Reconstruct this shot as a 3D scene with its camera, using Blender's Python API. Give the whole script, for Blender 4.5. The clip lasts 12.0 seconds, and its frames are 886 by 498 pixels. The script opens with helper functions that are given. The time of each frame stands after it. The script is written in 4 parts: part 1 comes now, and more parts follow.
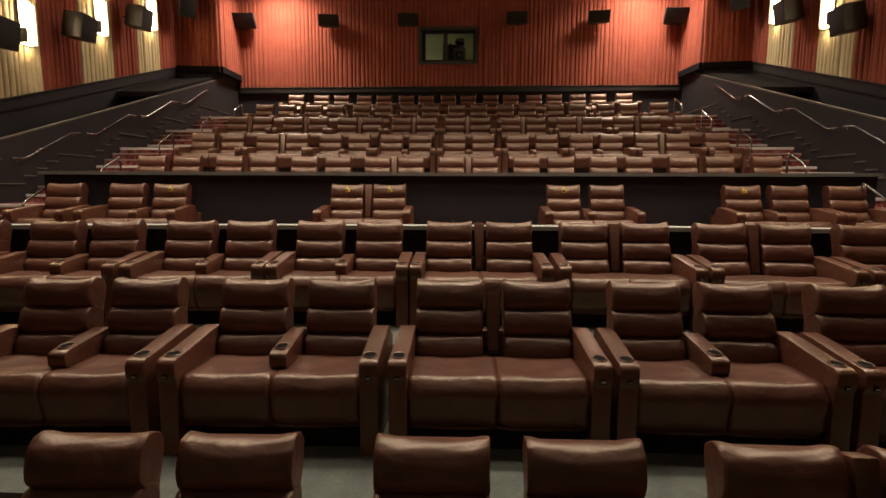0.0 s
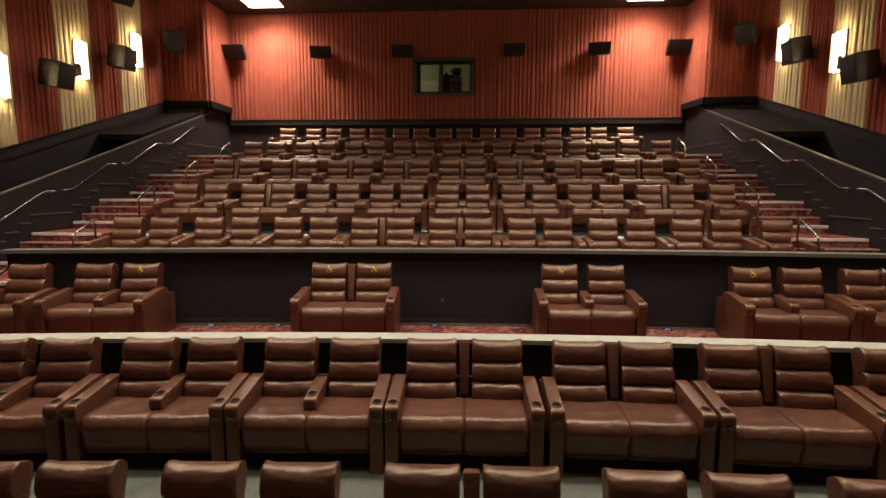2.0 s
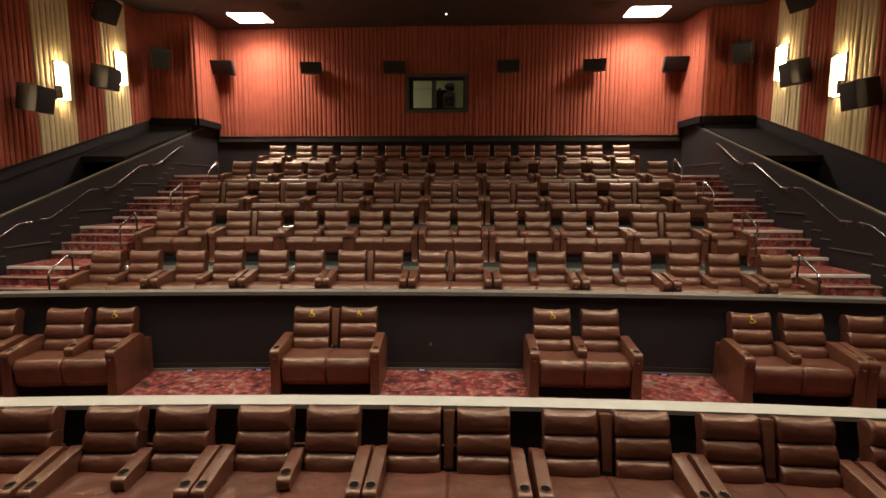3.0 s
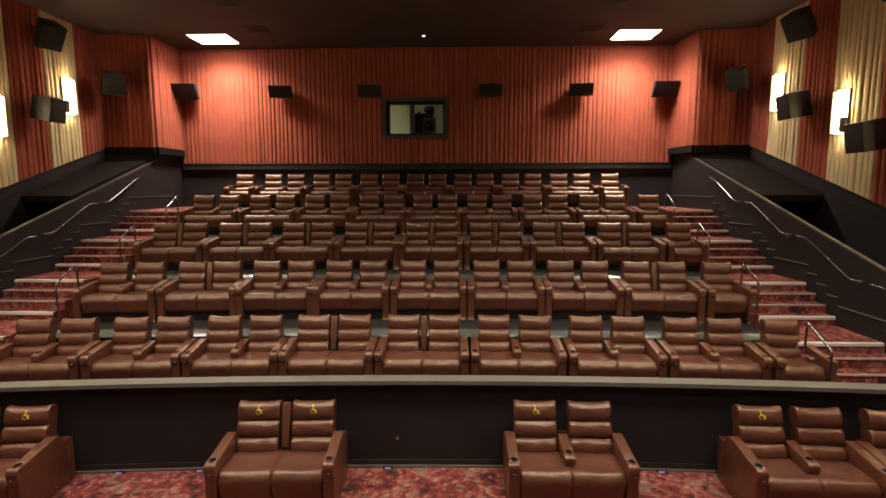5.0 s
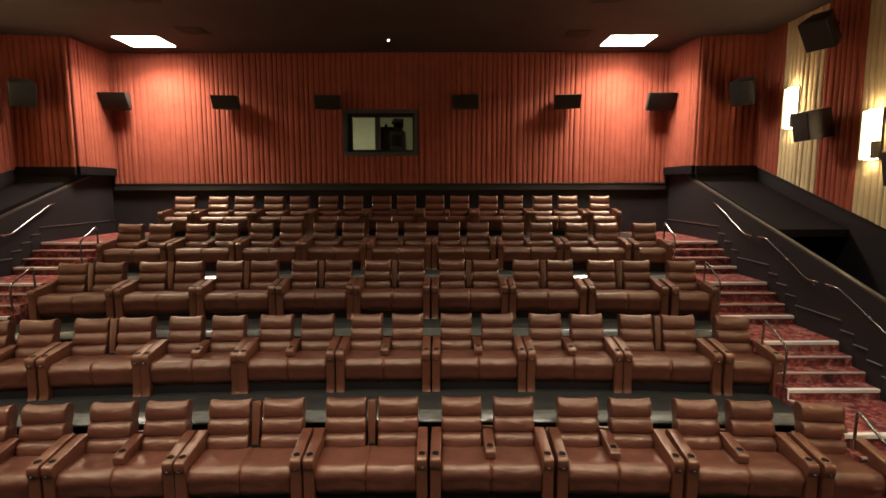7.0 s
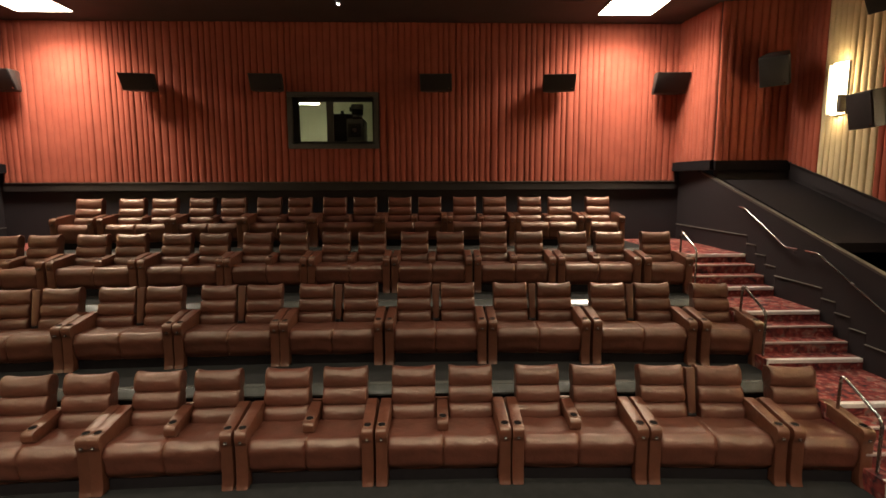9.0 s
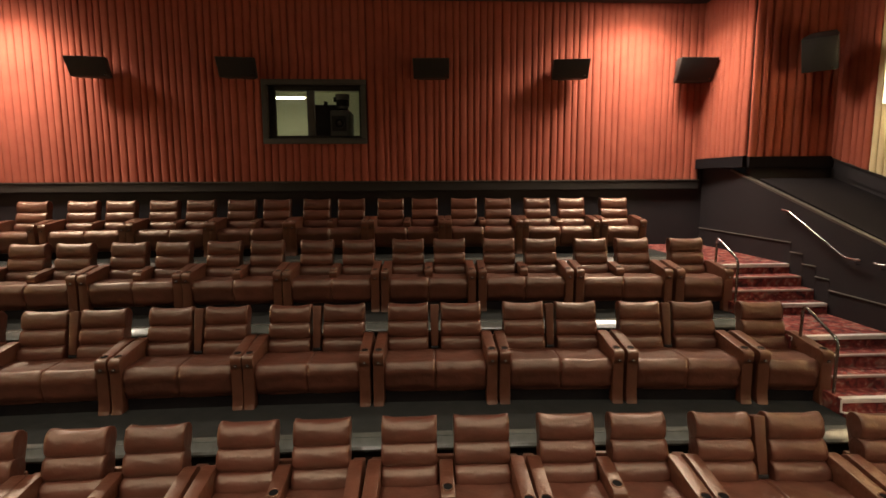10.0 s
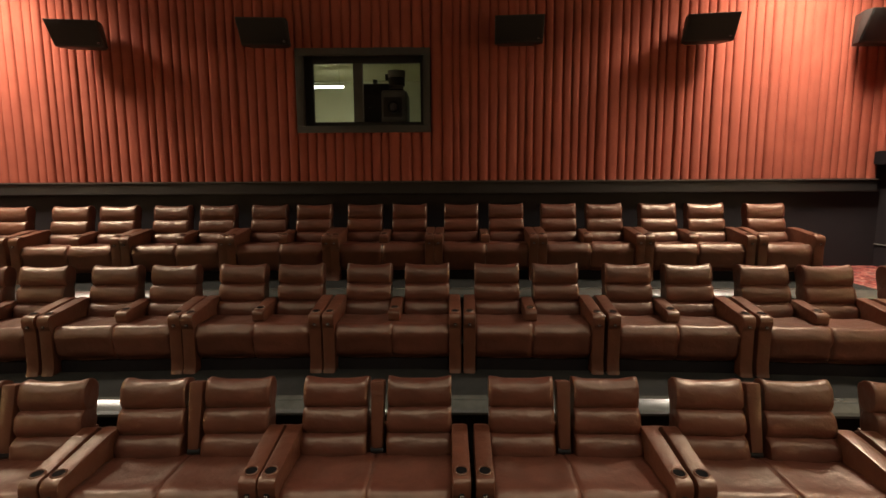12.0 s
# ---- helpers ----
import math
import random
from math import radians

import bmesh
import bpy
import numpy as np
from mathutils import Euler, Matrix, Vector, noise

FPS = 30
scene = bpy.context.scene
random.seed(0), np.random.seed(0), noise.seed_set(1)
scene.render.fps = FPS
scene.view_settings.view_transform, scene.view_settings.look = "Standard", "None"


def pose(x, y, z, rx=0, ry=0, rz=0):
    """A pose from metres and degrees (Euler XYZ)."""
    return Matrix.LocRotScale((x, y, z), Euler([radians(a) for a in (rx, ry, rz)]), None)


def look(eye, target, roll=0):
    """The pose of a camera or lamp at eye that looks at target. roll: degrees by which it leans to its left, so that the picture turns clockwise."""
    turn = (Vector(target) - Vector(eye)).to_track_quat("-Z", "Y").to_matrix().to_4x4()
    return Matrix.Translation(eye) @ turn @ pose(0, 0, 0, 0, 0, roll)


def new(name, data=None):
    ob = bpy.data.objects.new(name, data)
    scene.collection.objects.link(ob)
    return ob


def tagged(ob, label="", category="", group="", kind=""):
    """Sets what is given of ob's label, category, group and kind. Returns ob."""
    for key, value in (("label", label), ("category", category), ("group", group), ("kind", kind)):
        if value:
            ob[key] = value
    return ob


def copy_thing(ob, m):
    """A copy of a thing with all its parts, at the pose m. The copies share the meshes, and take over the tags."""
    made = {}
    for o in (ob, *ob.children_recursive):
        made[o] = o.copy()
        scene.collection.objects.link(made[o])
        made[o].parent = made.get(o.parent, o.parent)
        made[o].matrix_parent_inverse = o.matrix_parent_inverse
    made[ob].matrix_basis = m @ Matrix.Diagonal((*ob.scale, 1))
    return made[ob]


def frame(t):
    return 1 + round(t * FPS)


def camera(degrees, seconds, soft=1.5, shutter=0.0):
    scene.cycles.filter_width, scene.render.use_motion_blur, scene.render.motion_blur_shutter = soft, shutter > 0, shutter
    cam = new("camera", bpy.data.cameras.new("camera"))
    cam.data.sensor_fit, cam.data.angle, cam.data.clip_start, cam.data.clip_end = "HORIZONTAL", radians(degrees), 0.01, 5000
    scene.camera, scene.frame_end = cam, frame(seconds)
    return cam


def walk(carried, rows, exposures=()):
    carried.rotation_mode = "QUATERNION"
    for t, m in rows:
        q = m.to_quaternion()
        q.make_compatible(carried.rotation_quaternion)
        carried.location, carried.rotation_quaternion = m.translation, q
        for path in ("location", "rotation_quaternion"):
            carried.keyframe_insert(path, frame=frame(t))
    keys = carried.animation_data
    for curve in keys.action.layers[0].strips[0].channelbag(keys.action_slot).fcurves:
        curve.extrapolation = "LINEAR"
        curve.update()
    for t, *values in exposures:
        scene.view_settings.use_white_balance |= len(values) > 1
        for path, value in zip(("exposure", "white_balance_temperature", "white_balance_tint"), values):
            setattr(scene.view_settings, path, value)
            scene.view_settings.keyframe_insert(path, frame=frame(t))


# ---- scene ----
cam = camera(81.1, 12.0, soft=1.6)
PATH = [
    (0, (0.31, 0.233, 2.445), (0.201, 2.216, 2.204), 0.2),
    (0.5, (0.337, 0.442, 2.753), (0.222, 2.424, 2.509), 0.2),
    (1, (0.382, 0.619, 3.046), (0.264, 2.601, 2.802), 0.2),
    (1.5, (0.428, 0.777, 3.366), (0.311, 2.759, 3.123), 0.2),
    (2, (0.489, 0.942, 3.682), (0.372, 2.924, 3.441), 0.1),
    (2.5, (0.552, 1.117, 4.012), (0.439, 3.099, 3.771), 0.1),
    (3, (0.606, 1.339, 4.287), (0.5, 3.322, 4.048), 0.1),
    (5, (0.831, 2.477, 5.271), (0.77, 4.462, 5.032), -0.1),
    (5.5, (0.907, 2.883, 5.494), (0.86, 4.868, 5.257), -0.1),
    (6, (0.991, 3.365, 5.7), (0.959, 5.351, 5.463), -0.1),
    (6.5, (1.09, 3.917, 5.827), (1.073, 5.904, 5.593), -0.1),
    (7, (1.198, 4.495, 5.899), (1.196, 6.481, 5.665), -0.1),
    (9, (1.603, 7.059, 5.994), (1.662, 9.043, 5.743), -0.2),
    (9.5, (1.605, 7.765, 5.994), (1.68, 9.748, 5.743), -0.2),
    (10, (1.53, 8.48, 6.013), (1.623, 10.462, 5.757), -0.3),
    (10.5, (1.409, 9.198, 6.011), (1.509, 11.179, 5.753), -0.3),
    (11, (1.227, 9.89, 6.009), (1.323, 11.87, 5.75), -0.3),
    (11.5, (0.987, 10.557, 6.027), (1.026, 12.54, 5.767), -0.3),
    (12, (0.79, 11.115, 6.07), (0.76, 13.097, 5.803), -0.3),
]
walk(cam, [(t, look(eye, target, roll)) for t, eye, target, roll in PATH])

# ---- world, lights, exposure ----
world = bpy.data.worlds.new("dark_world")
scene.world = world
world.use_nodes = True
world.node_tree.nodes["Background"].inputs[0].default_value = (0.012, 0.010, 0.009, 1)
world.node_tree.nodes["Background"].inputs[1].default_value = 0.2
scene.view_settings.exposure = 0.14
PANEL_GLOW, SCONCE_GLOW, BOOTH_GLOW, SPOT_GLOW = 14.0, 50.0, 66.0, 60.0
PANEL_WATTS, PANEL_SPREAD = 215.0, 134.0
# unseen ceiling lamps added to brighten the seats: cone, places across, rows with power
FILL_CONE = 114.0
WIDE, INNER, UPPER = (-7.2, -3.8, -0.4, 3.0, 6.4), (-4.5, -0.4, 3.7), (-6.8, -3.6, -0.4, 2.8, 6.1)
FILL_ROWS = ((-2.5, 44.0, INNER), (5.4, 185.0, WIDE), (7.7, 720.0, WIDE), (12.6, 200.0, UPPER))

# ---- the plan ----
BACK = 19.66                     # rear wall
CEIL = 9.70
BEND = 60.0                      # radius of the seat rows
RISE, PITCH = 0.63, 1.98
LEFT_WALL, RIGHT_WALL = -9.75, 9.25
KNEE_L, KNEE_R = -8.43, 7.75     # faces of the knee walls beside the aisles
AISLE_L, AISLE_R = -6.93, 6.35   # inner edges of the aisles
SCREEN_Y = -7.0


def bent(y, x, apex):
    return y - (x - apex) ** 2 / (2 * BEND)

# ---- materials ----
def nodes_of(name):
    m = bpy.data.materials.new(name)
    m.use_nodes = True
    t = m.node_tree
    return m, t, t.nodes["Principled BSDF"]


def put(t, kind, **inputs):
    n = t.nodes.new(kind)
    for k, v in inputs.items():
        n.inputs[k.replace("_", " ")].default_value = v
    return n


def ramp(t, source, stops):
    r = t.nodes.new("ShaderNodeValToRGB")
    while len(r.color_ramp.elements) < len(stops):
        r.color_ramp.elements.new(0.5)
    for e, (p, c) in zip(r.color_ramp.elements, stops):
        e.position, e.color = p, (*c, 1)
    t.links.new(source, r.inputs[0])
    return r


def surface(name, dark, light, rough=0.6, metal=0.0, scale=6.0, fine=90.0, bump=0.15, rough_var=0.1, vary=0.0, spec=0.5, sheen=0.0):
    """A surface with coarse stains, fine grain, uneven gloss and fine relief."""
    m, t, b = nodes_of(name)
    where = t.nodes.new("ShaderNodeTexCoord")
    coarse = put(t, "ShaderNodeTexNoise", Scale=scale, Detail=5.0, Roughness=0.6)
    grain = put(t, "ShaderNodeTexNoise", Scale=fine, Detail=3.0, Roughness=0.7)
    t.links.new(where.outputs["Object"], coarse.inputs["Vector"])
    t.links.new(where.outputs["Object"], grain.inputs["Vector"])
    mixed = put(t, "ShaderNodeMath")
    mixed.operation = "MULTIPLY_ADD"
    t.links.new(grain.outputs["Fac"], mixed.inputs[0])
    mixed.inputs[1].default_value = 0.35
    t.links.new(coarse.outputs["Fac"], mixed.inputs[2])
    col = ramp(t, mixed.outputs[0], [(0.42, dark), (0.92, light)])
    out = col.outputs[0]
    if vary:
        info = t.nodes.new("ShaderNodeObjectInfo")
        span = put(t, "ShaderNodeMapRange", To_Min=1 - vary, To_Max=1 + vary)
        t.links.new(info.outputs["Random"], span.inputs["Value"])
        hsv = t.nodes.new("ShaderNodeHueSaturation")
        t.links.new(span.outputs[0], hsv.inputs["Value"])
        t.links.new(out, hsv.inputs["Color"])
        out = hsv.outputs[0]
    t.links.new(out, b.inputs["Base Color"])
    gloss = put(t, "ShaderNodeMapRange", To_Min=rough - rough_var, To_Max=rough + rough_var)
    t.links.new(coarse.outputs["Fac"], gloss.inputs["Value"])
    t.links.new(gloss.outputs[0], b.inputs["Roughness"])
    b.inputs["Metallic"].default_value = metal
    b.inputs["Specular IOR Level"].default_value = spec
    b.inputs["Sheen Weight"].default_value = sheen
    if bump:
        bp = put(t, "ShaderNodeBump", Strength=bump, Distance=0.004)
        t.links.new(mixed.outputs[0], bp.inputs["Height"])
        t.links.new(bp.outputs[0], b.inputs["Normal"])
    return m


def leather(name, dark, light, rough):
    """Leather: pebbled grain, soft creases and rubbed places."""
    m, t, b = nodes_of(name)
    where = t.nodes.new("ShaderNodeTexCoord")
    rub = put(t, "ShaderNodeTexNoise", Scale=4.5, Detail=4.0, Roughness=0.55)
    crease = put(t, "ShaderNodeTexNoise", Scale=15.0, Detail=3.0, Roughness=0.5, Distortion=0.3)
    pebble = put(t, "ShaderNodeTexVoronoi", Scale=240.0)
    for n in (rub, crease, pebble):
        t.links.new(where.outputs["Object"], n.inputs["Vector"])
    col = ramp(t, rub.outputs["Fac"], [(0.3, dark), (0.72, light)])
    info = t.nodes.new("ShaderNodeObjectInfo")
    span = put(t, "ShaderNodeMapRange", To_Min=0.88, To_Max=1.12)
    t.links.new(info.outputs["Random"], span.inputs["Value"])
    hsv = t.nodes.new("ShaderNodeHueSaturation")
    t.links.new(span.outputs[0], hsv.inputs["Value"])
    t.links.new(col.outputs[0], hsv.inputs["Color"])
    t.links.new(hsv.outputs[0], b.inputs["Base Color"])
    gloss = put(t, "ShaderNodeMapRange", To_Min=rough - 0.07, To_Max=rough + 0.1)
    t.links.new(crease.outputs["Fac"], gloss.inputs["Value"])
    t.links.new(gloss.outputs[0], b.inputs["Roughness"])
    b.inputs["Specular IOR Level"].default_value = 1.0
    b.inputs["Specular Tint"].default_value = (1.0, 0.87, 0.67, 1)
    b.inputs["Coat Weight"].default_value = 0.30
    b.inputs["Coat Roughness"].default_value = 0.44
    b.inputs["Coat Tint"].default_value = (1.0, 0.90, 0.76, 1)
    one = put(t, "ShaderNodeBump", Strength=0.52, Distance=0.016)
    t.links.new(crease.outputs["Fac"], one.inputs["Height"])
    two = put(t, "ShaderNodeBump", Strength=0.15, Distance=0.001)
    t.links.new(pebble.outputs["Distance"], two.inputs["Height"])
    t.links.new(one.outputs[0], two.inputs["Normal"])
    t.links.new(two.outputs[0], b.inputs["Normal"])
    return m


def glowing(name, color, strength):
    m, t, b = nodes_of(name)
    b.inputs["Base Color"].default_value = (0.8, 0.8, 0.78, 1)
    b.inputs["Emission Color"].default_value = (*color, 1)
    b.inputs["Emission Strength"].default_value = strength
    return m


def patterned_carpet(name):
    """Cinema carpet: swirls of red, orange and dark plum over a woven pile."""
    m, t, b = nodes_of(name)
    where = t.nodes.new("ShaderNodeTexCoord")
    swirl = put(t, "ShaderNodeTexNoise", Scale=6.0, Detail=2.0, Roughness=0.5, Distortion=0.8)
    cells = put(t, "ShaderNodeTexVoronoi", Scale=10.0)
    pile = put(t, "ShaderNodeTexNoise", Scale=260.0, Detail=2.0)
    t.links.new(where.outputs["Object"], swirl.inputs["Vector"])
    t.links.new(where.outputs["Object"], pile.inputs["Vector"])
    bend = t.nodes.new("ShaderNodeVectorMath")
    bend.operation = "MULTIPLY_ADD"
    t.links.new(swirl.outputs["Color"], bend.inputs[0])
    bend.inputs[1].default_value = (0.2, 0.2, 0.2)
    t.links.new(where.outputs["Object"], bend.inputs[2])
    t.links.new(bend.outputs[0], cells.inputs["Vector"])
    base = ramp(t, swirl.outputs["Fac"], [(0.34, (0.05, 0.03, 0.032)), (0.43, (0.22, 0.045, 0.038)), (0.55, (0.30, 0.075, 0.056)), (0.63, (0.46, 0.25, 0.19)), (0.72, (0.30, 0.23, 0.20))])
    flecks = ramp(t, cells.outputs["Distance"], [(0.14, (0.52, 0.30, 0.24)), (0.27, (0.32, 0.075, 0.062)), (0.5, (0.20, 0.036, 0.038)), (0.66, (0.03, 0.018, 0.024))])
    mix = t.nodes.new("ShaderNodeMix")
    mix.data_type = "RGBA"
    mix.inputs["Factor"].default_value = 0.5
    t.links.new(base.outputs[0], mix.inputs["A"])
    t.links.new(flecks.outputs[0], mix.inputs["B"])
    t.links.new(mix.outputs["Result"], b.inputs["Base Color"])
    b.inputs["Roughness"].default_value = 0.95
    b.inputs["Specular IOR Level"].default_value = 0.15
    bp = put(t, "ShaderNodeBump", Strength=0.5, Distance=0.004)
    t.links.new(pile.outputs["Fac"], bp.inputs["Height"])
    t.links.new(bp.outputs[0], b.inputs["Normal"])
    return m


LEATHER = leather("brown_leather", (0.081, 0.0239, 0.0152), (0.131, 0.0406, 0.0262), 0.40)
LEATHER_SIDE = leather("brown_leather_panel", (0.084, 0.0270, 0.0155), (0.131, 0.0440, 0.0255), 0.36)
BLACK_PLASTIC = surface("black_plastic", (0.008, 0.008, 0.008), (0.016, 0.015, 0.014), 0.4)
BLACK_CLOTH = surface("black_cloth", (0.011, 0.009, 0.010), (0.019, 0.016, 0.0165), 0.9, spec=0.1)
CHROME = surface("brushed_steel", (0.31, 0.29, 0.28), (0.40, 0.38, 0.36), 0.25, 1.0, bump=0.03)
RED_DRAPE = surface("red_drapery", (0.280, 0.0690, 0.045), (0.362, 0.097, 0.061), 0.92, scale=2.5, fine=300, bump=0.3, spec=0.1, sheen=0.02)
CREAM_DRAPE = surface("cream_drapery", (0.58, 0.465, 0.265), (0.70, 0.58, 0.355), 0.92, scale=2.5, fine=300, bump=0.3, spec=0.12, sheen=0.1)
# extra dark black: weaker light on exit roofs and corner rails is painted in
DIMMED_BLACK = surface("dimmed_black", (0.0085, 0.0068, 0.0080), (0.0135, 0.0108, 0.0125), 0.95, scale=2.2, fine=180, bump=0.3, spec=0.1)
BLACK_PAINT = surface("black_wall_paint", (0.0185, 0.0148, 0.0170), (0.028, 0.0228, 0.0255), 0.7, scale=1.6, fine=60, bump=0.12, spec=0.3)
DARK_TRIM = surface("dark_trim_paint", (0.016, 0.0135, 0.013), (0.027, 0.024, 0.022), 0.5, scale=3, fine=80, bump=0.1)
# near black, standing for the shade down in the cup wells
WELL_SHADE = surface("cup_well_shade", (0.003, 0.0025, 0.0025), (0.006, 0.005, 0.005), 0.8, spec=0.1)
CAP_GREY = surface("grey_cap_laminate", (0.125, 0.115, 0.10), (0.175, 0.165, 0.145), 0.5, scale=4, fine=120, bump=0.08)
CAP_PALE = surface("pale_cap_laminate", (0.42, 0.42, 0.38), (0.52, 0.52, 0.47), 0.5, scale=4, fine=120, bump=0.08)
TIER_EDGE = surface("grey_tier_edge", (0.075, 0.08, 0.07), (0.125, 0.13, 0.115), 0.23, scale=6, fine=120, bump=0.02, rough_var=0.03, spec=1.0)
KNEE_CAP = surface("brown_cap_rail", (0.055, 0.046, 0.038), (0.085, 0.072, 0.06), 0.5, scale=4, fine=120, bump=0.08)
DECK = surface("dark_deck_carpet", (0.016, 0.0165, 0.0155), (0.029, 0.029, 0.027), 0.95, scale=7, fine=380, bump=0.5, spec=0.15)
FLOOR_GREY = surface("grey_concrete_floor", (0.08, 0.09, 0.072), (0.16, 0.172, 0.142), 0.75, scale=5, fine=40, bump=0.2)
NOSING = surface("pale_vinyl_nosing", (0.66, 0.61, 0.56), (0.82, 0.77, 0.71), 0.5, scale=14, fine=150, bump=0.1)
NOSING_WORN = surface("worn_vinyl_nosing", (0.34, 0.25, 0.22), (0.50, 0.40, 0.36), 0.5, scale=14, fine=150, bump=0.1)
CEIL_PAINT = surface("dark_ceiling_paint", (0.055, 0.038, 0.036), (0.078, 0.056, 0.053), 0.8, scale=1.2, fine=60, bump=0.1, spec=0.2)
SPEAKER = surface("speaker_shell", (0.017, 0.0145, 0.0132), (0.029, 0.025, 0.0225), 0.55, scale=12, fine=220, bump=0.2)
GRILLE = surface("speaker_grille", (0.007, 0.0068, 0.0065), (0.013, 0.012, 0.0115), 0.7, scale=20, fine=500, bump=0.6)
PROJECTOR_GREY = surface("projector_enamel", (0.15, 0.14, 0.125), (0.21, 0.20, 0.18), 0.4, scale=8)
FRAME_GREY = surface("dark_window_frame", (0.048, 0.046, 0.040), (0.070, 0.068, 0.060), 0.5)
BOOTH_WALL = surface("booth_wall_paint", (0.44, 0.43, 0.27), (0.52, 0.51, 0.33), 0.8, scale=3, fine=80)
YELLOW = surface("yellow_embroidery", (0.62, 0.42, 0.03), (0.75, 0.52, 0.05), 0.7)
SCREEN = surface("screen_cloth", (0.70, 0.70, 0.72), (0.78, 0.78, 0.79), 0.8)
CARPET = patterned_carpet("red_patterned_carpet")
PANEL_LIGHT = glowing("ceiling_panel_light", (1.0, 0.86, 0.69), PANEL_GLOW)
SCONCE_LIGHT = glowing("sconce_diffuser_light", (1.0, 0.74, 0.40), SCONCE_GLOW)
TUBE_LIGHT = glowing("booth_tube_light", (1.0, 1.0, 0.82), BOOTH_GLOW)
SPOT_LIGHT = glowing("ceiling_spot_light", (1.0, 0.95, 0.85), SPOT_GLOW)
BLUE_LIGHT = glowing("blue_floor_light", (0.14, 0.16, 1.0), 0.3)
BUTTON_LIGHT = surface("pale_button", (0.55, 0.5, 0.45), (0.7, 0.66, 0.6), 0.3)


def window_glass(name):
    m, t, b = nodes_of(name)
    b.inputs["Base Color"].default_value = (1, 1, 1, 1)
    b.inputs["Roughness"].default_value = 0.02
    b.inputs["IOR"].default_value = 1.45
    b.inputs["Transmission Weight"].default_value = 1.0
    return m


GLASS = window_glass("booth_glass")

# ---- tools ----
def link(name, bm, material, smooth=None, parent=None):
    data = bpy.data.meshes.new(name)
    bmesh.ops.recalc_face_normals(bm, faces=bm.faces)
    bm.to_mesh(data)
    bm.free()
    data.materials.append(material)
    ob = new(name, data)
    if smooth is not None:
        data.polygons.foreach_set("use_smooth", [True] * len(data.polygons))
        if smooth < 180:
            data.set_sharp_from_angle(angle=radians(smooth))
    if parent:
        ob.parent = parent
    return ob


def part(name, bm, material, parent, label="", smooth=40):
    ob = link(name, bm, material, smooth, parent)
    return tagged(ob, label) if label else ob


def thing(name, label, category, group="", kind=""):
    return tagged(new(name), label, category, group, kind)


def box(x0, x1, y0, y1, z0, z1, bevel=0.0, bm=None):
    bm = bm or bmesh.new()
    made = bmesh.ops.create_cube(bm, size=1)["verts"]
    for v in made:
        v.co = Vector((x0 + (v.co.x + 0.5) * (x1 - x0), y0 + (v.co.y + 0.5) * (y1 - y0), z0 + (v.co.z + 0.5) * (z1 - z0)))
    if bevel:
        edges = {e for v in made for e in v.link_edges}
        bmesh.ops.bevel(bm, geom=list(edges), offset=bevel, segments=2, profile=0.6, affect="EDGES")
    return bm


def slab(outline, axis, a, b, bevel=0.0, bm=None):
    """A flat outline of 2D points pushed from a to b along an axis; the points are the two other axes in order."""
    bm = bm or bmesh.new()

    def place(p, d):
        return {"x": (d, p[0], p[1]), "y": (p[0], d, p[1]), "z": (p[0], p[1], d)}[axis]
    one = [bm.verts.new(place(p, a)) for p in outline]
    two = [bm.verts.new(place(p, b)) for p in outline]
    n = len(outline)
    faces = [bm.faces.new(one), bm.faces.new(two[::-1])]
    for i in range(n):
        faces.append(bm.faces.new((one[i], two[i], two[(i + 1) % n], one[(i + 1) % n])))
    if bevel:
        bmesh.ops.recalc_face_normals(bm, faces=faces)
        bmesh.ops.bevel(bm, geom=list({e for f in faces for e in f.edges}), offset=bevel, segments=2, profile=0.6, affect="EDGES", clamp_overlap=True)
    return bm


def soft_box(w, d, h, ex=8.0, e=4.0, cuts=7, wrinkle=0.004, seed=0.0, ears=0.0, sag=0.0, tuck=0.12):
    """A stuffed cushion: a box with full, rounded edges and shallow creases; centred on its middle."""
    bm = bmesh.new()
    bmesh.ops.create_cube(bm, size=2)
    bmesh.ops.subdivide_edges(bm, edges=bm.edges[:], cuts=cuts, use_grid_fill=True)
    for v in bm.verts:
        x, y, z = v.co
        # crowd the rings towards the rounded edges
        x, y, z = (math.copysign(abs(c) ** 0.75, c) for c in (x, y, z))
        k = (abs(y) ** e + abs(z) ** e) ** (-1 / e) if max(abs(y), abs(z)) > 0 else 0.0
        if max(abs(y), abs(z)) < 0.999 and abs(x) > 0.999:
            k = k * max(abs(y), abs(z)) ** 1.0 if k else 0.0
        r = 1 - tuck * abs(x) ** ex
        p = Vector((x * w / 2, y * k * r * d / 2, z * k * r * h / 2))
        n = noise.noise(Vector((p.x * 7 + seed, p.y * 16, p.z * 16 + seed * 3)))
        n += 0.6 * noise.noise(Vector((p.x * 22, p.y * 30 + seed, p.z * 30)))
        p += Vector((x * 0.3, y, z)).normalized() * n * wrinkle
        if ears and z > 0:
            p.z += ears * abs(x) ** 3.5
        if sag and z > 0:
            p.z -= sag * (1 - x * x) * (1 - y * y)
        v.co = p
    return bm


def moved(bm, m):
    bmesh.ops.transform(bm, matrix=m, verts=bm.verts[:])
    return bm


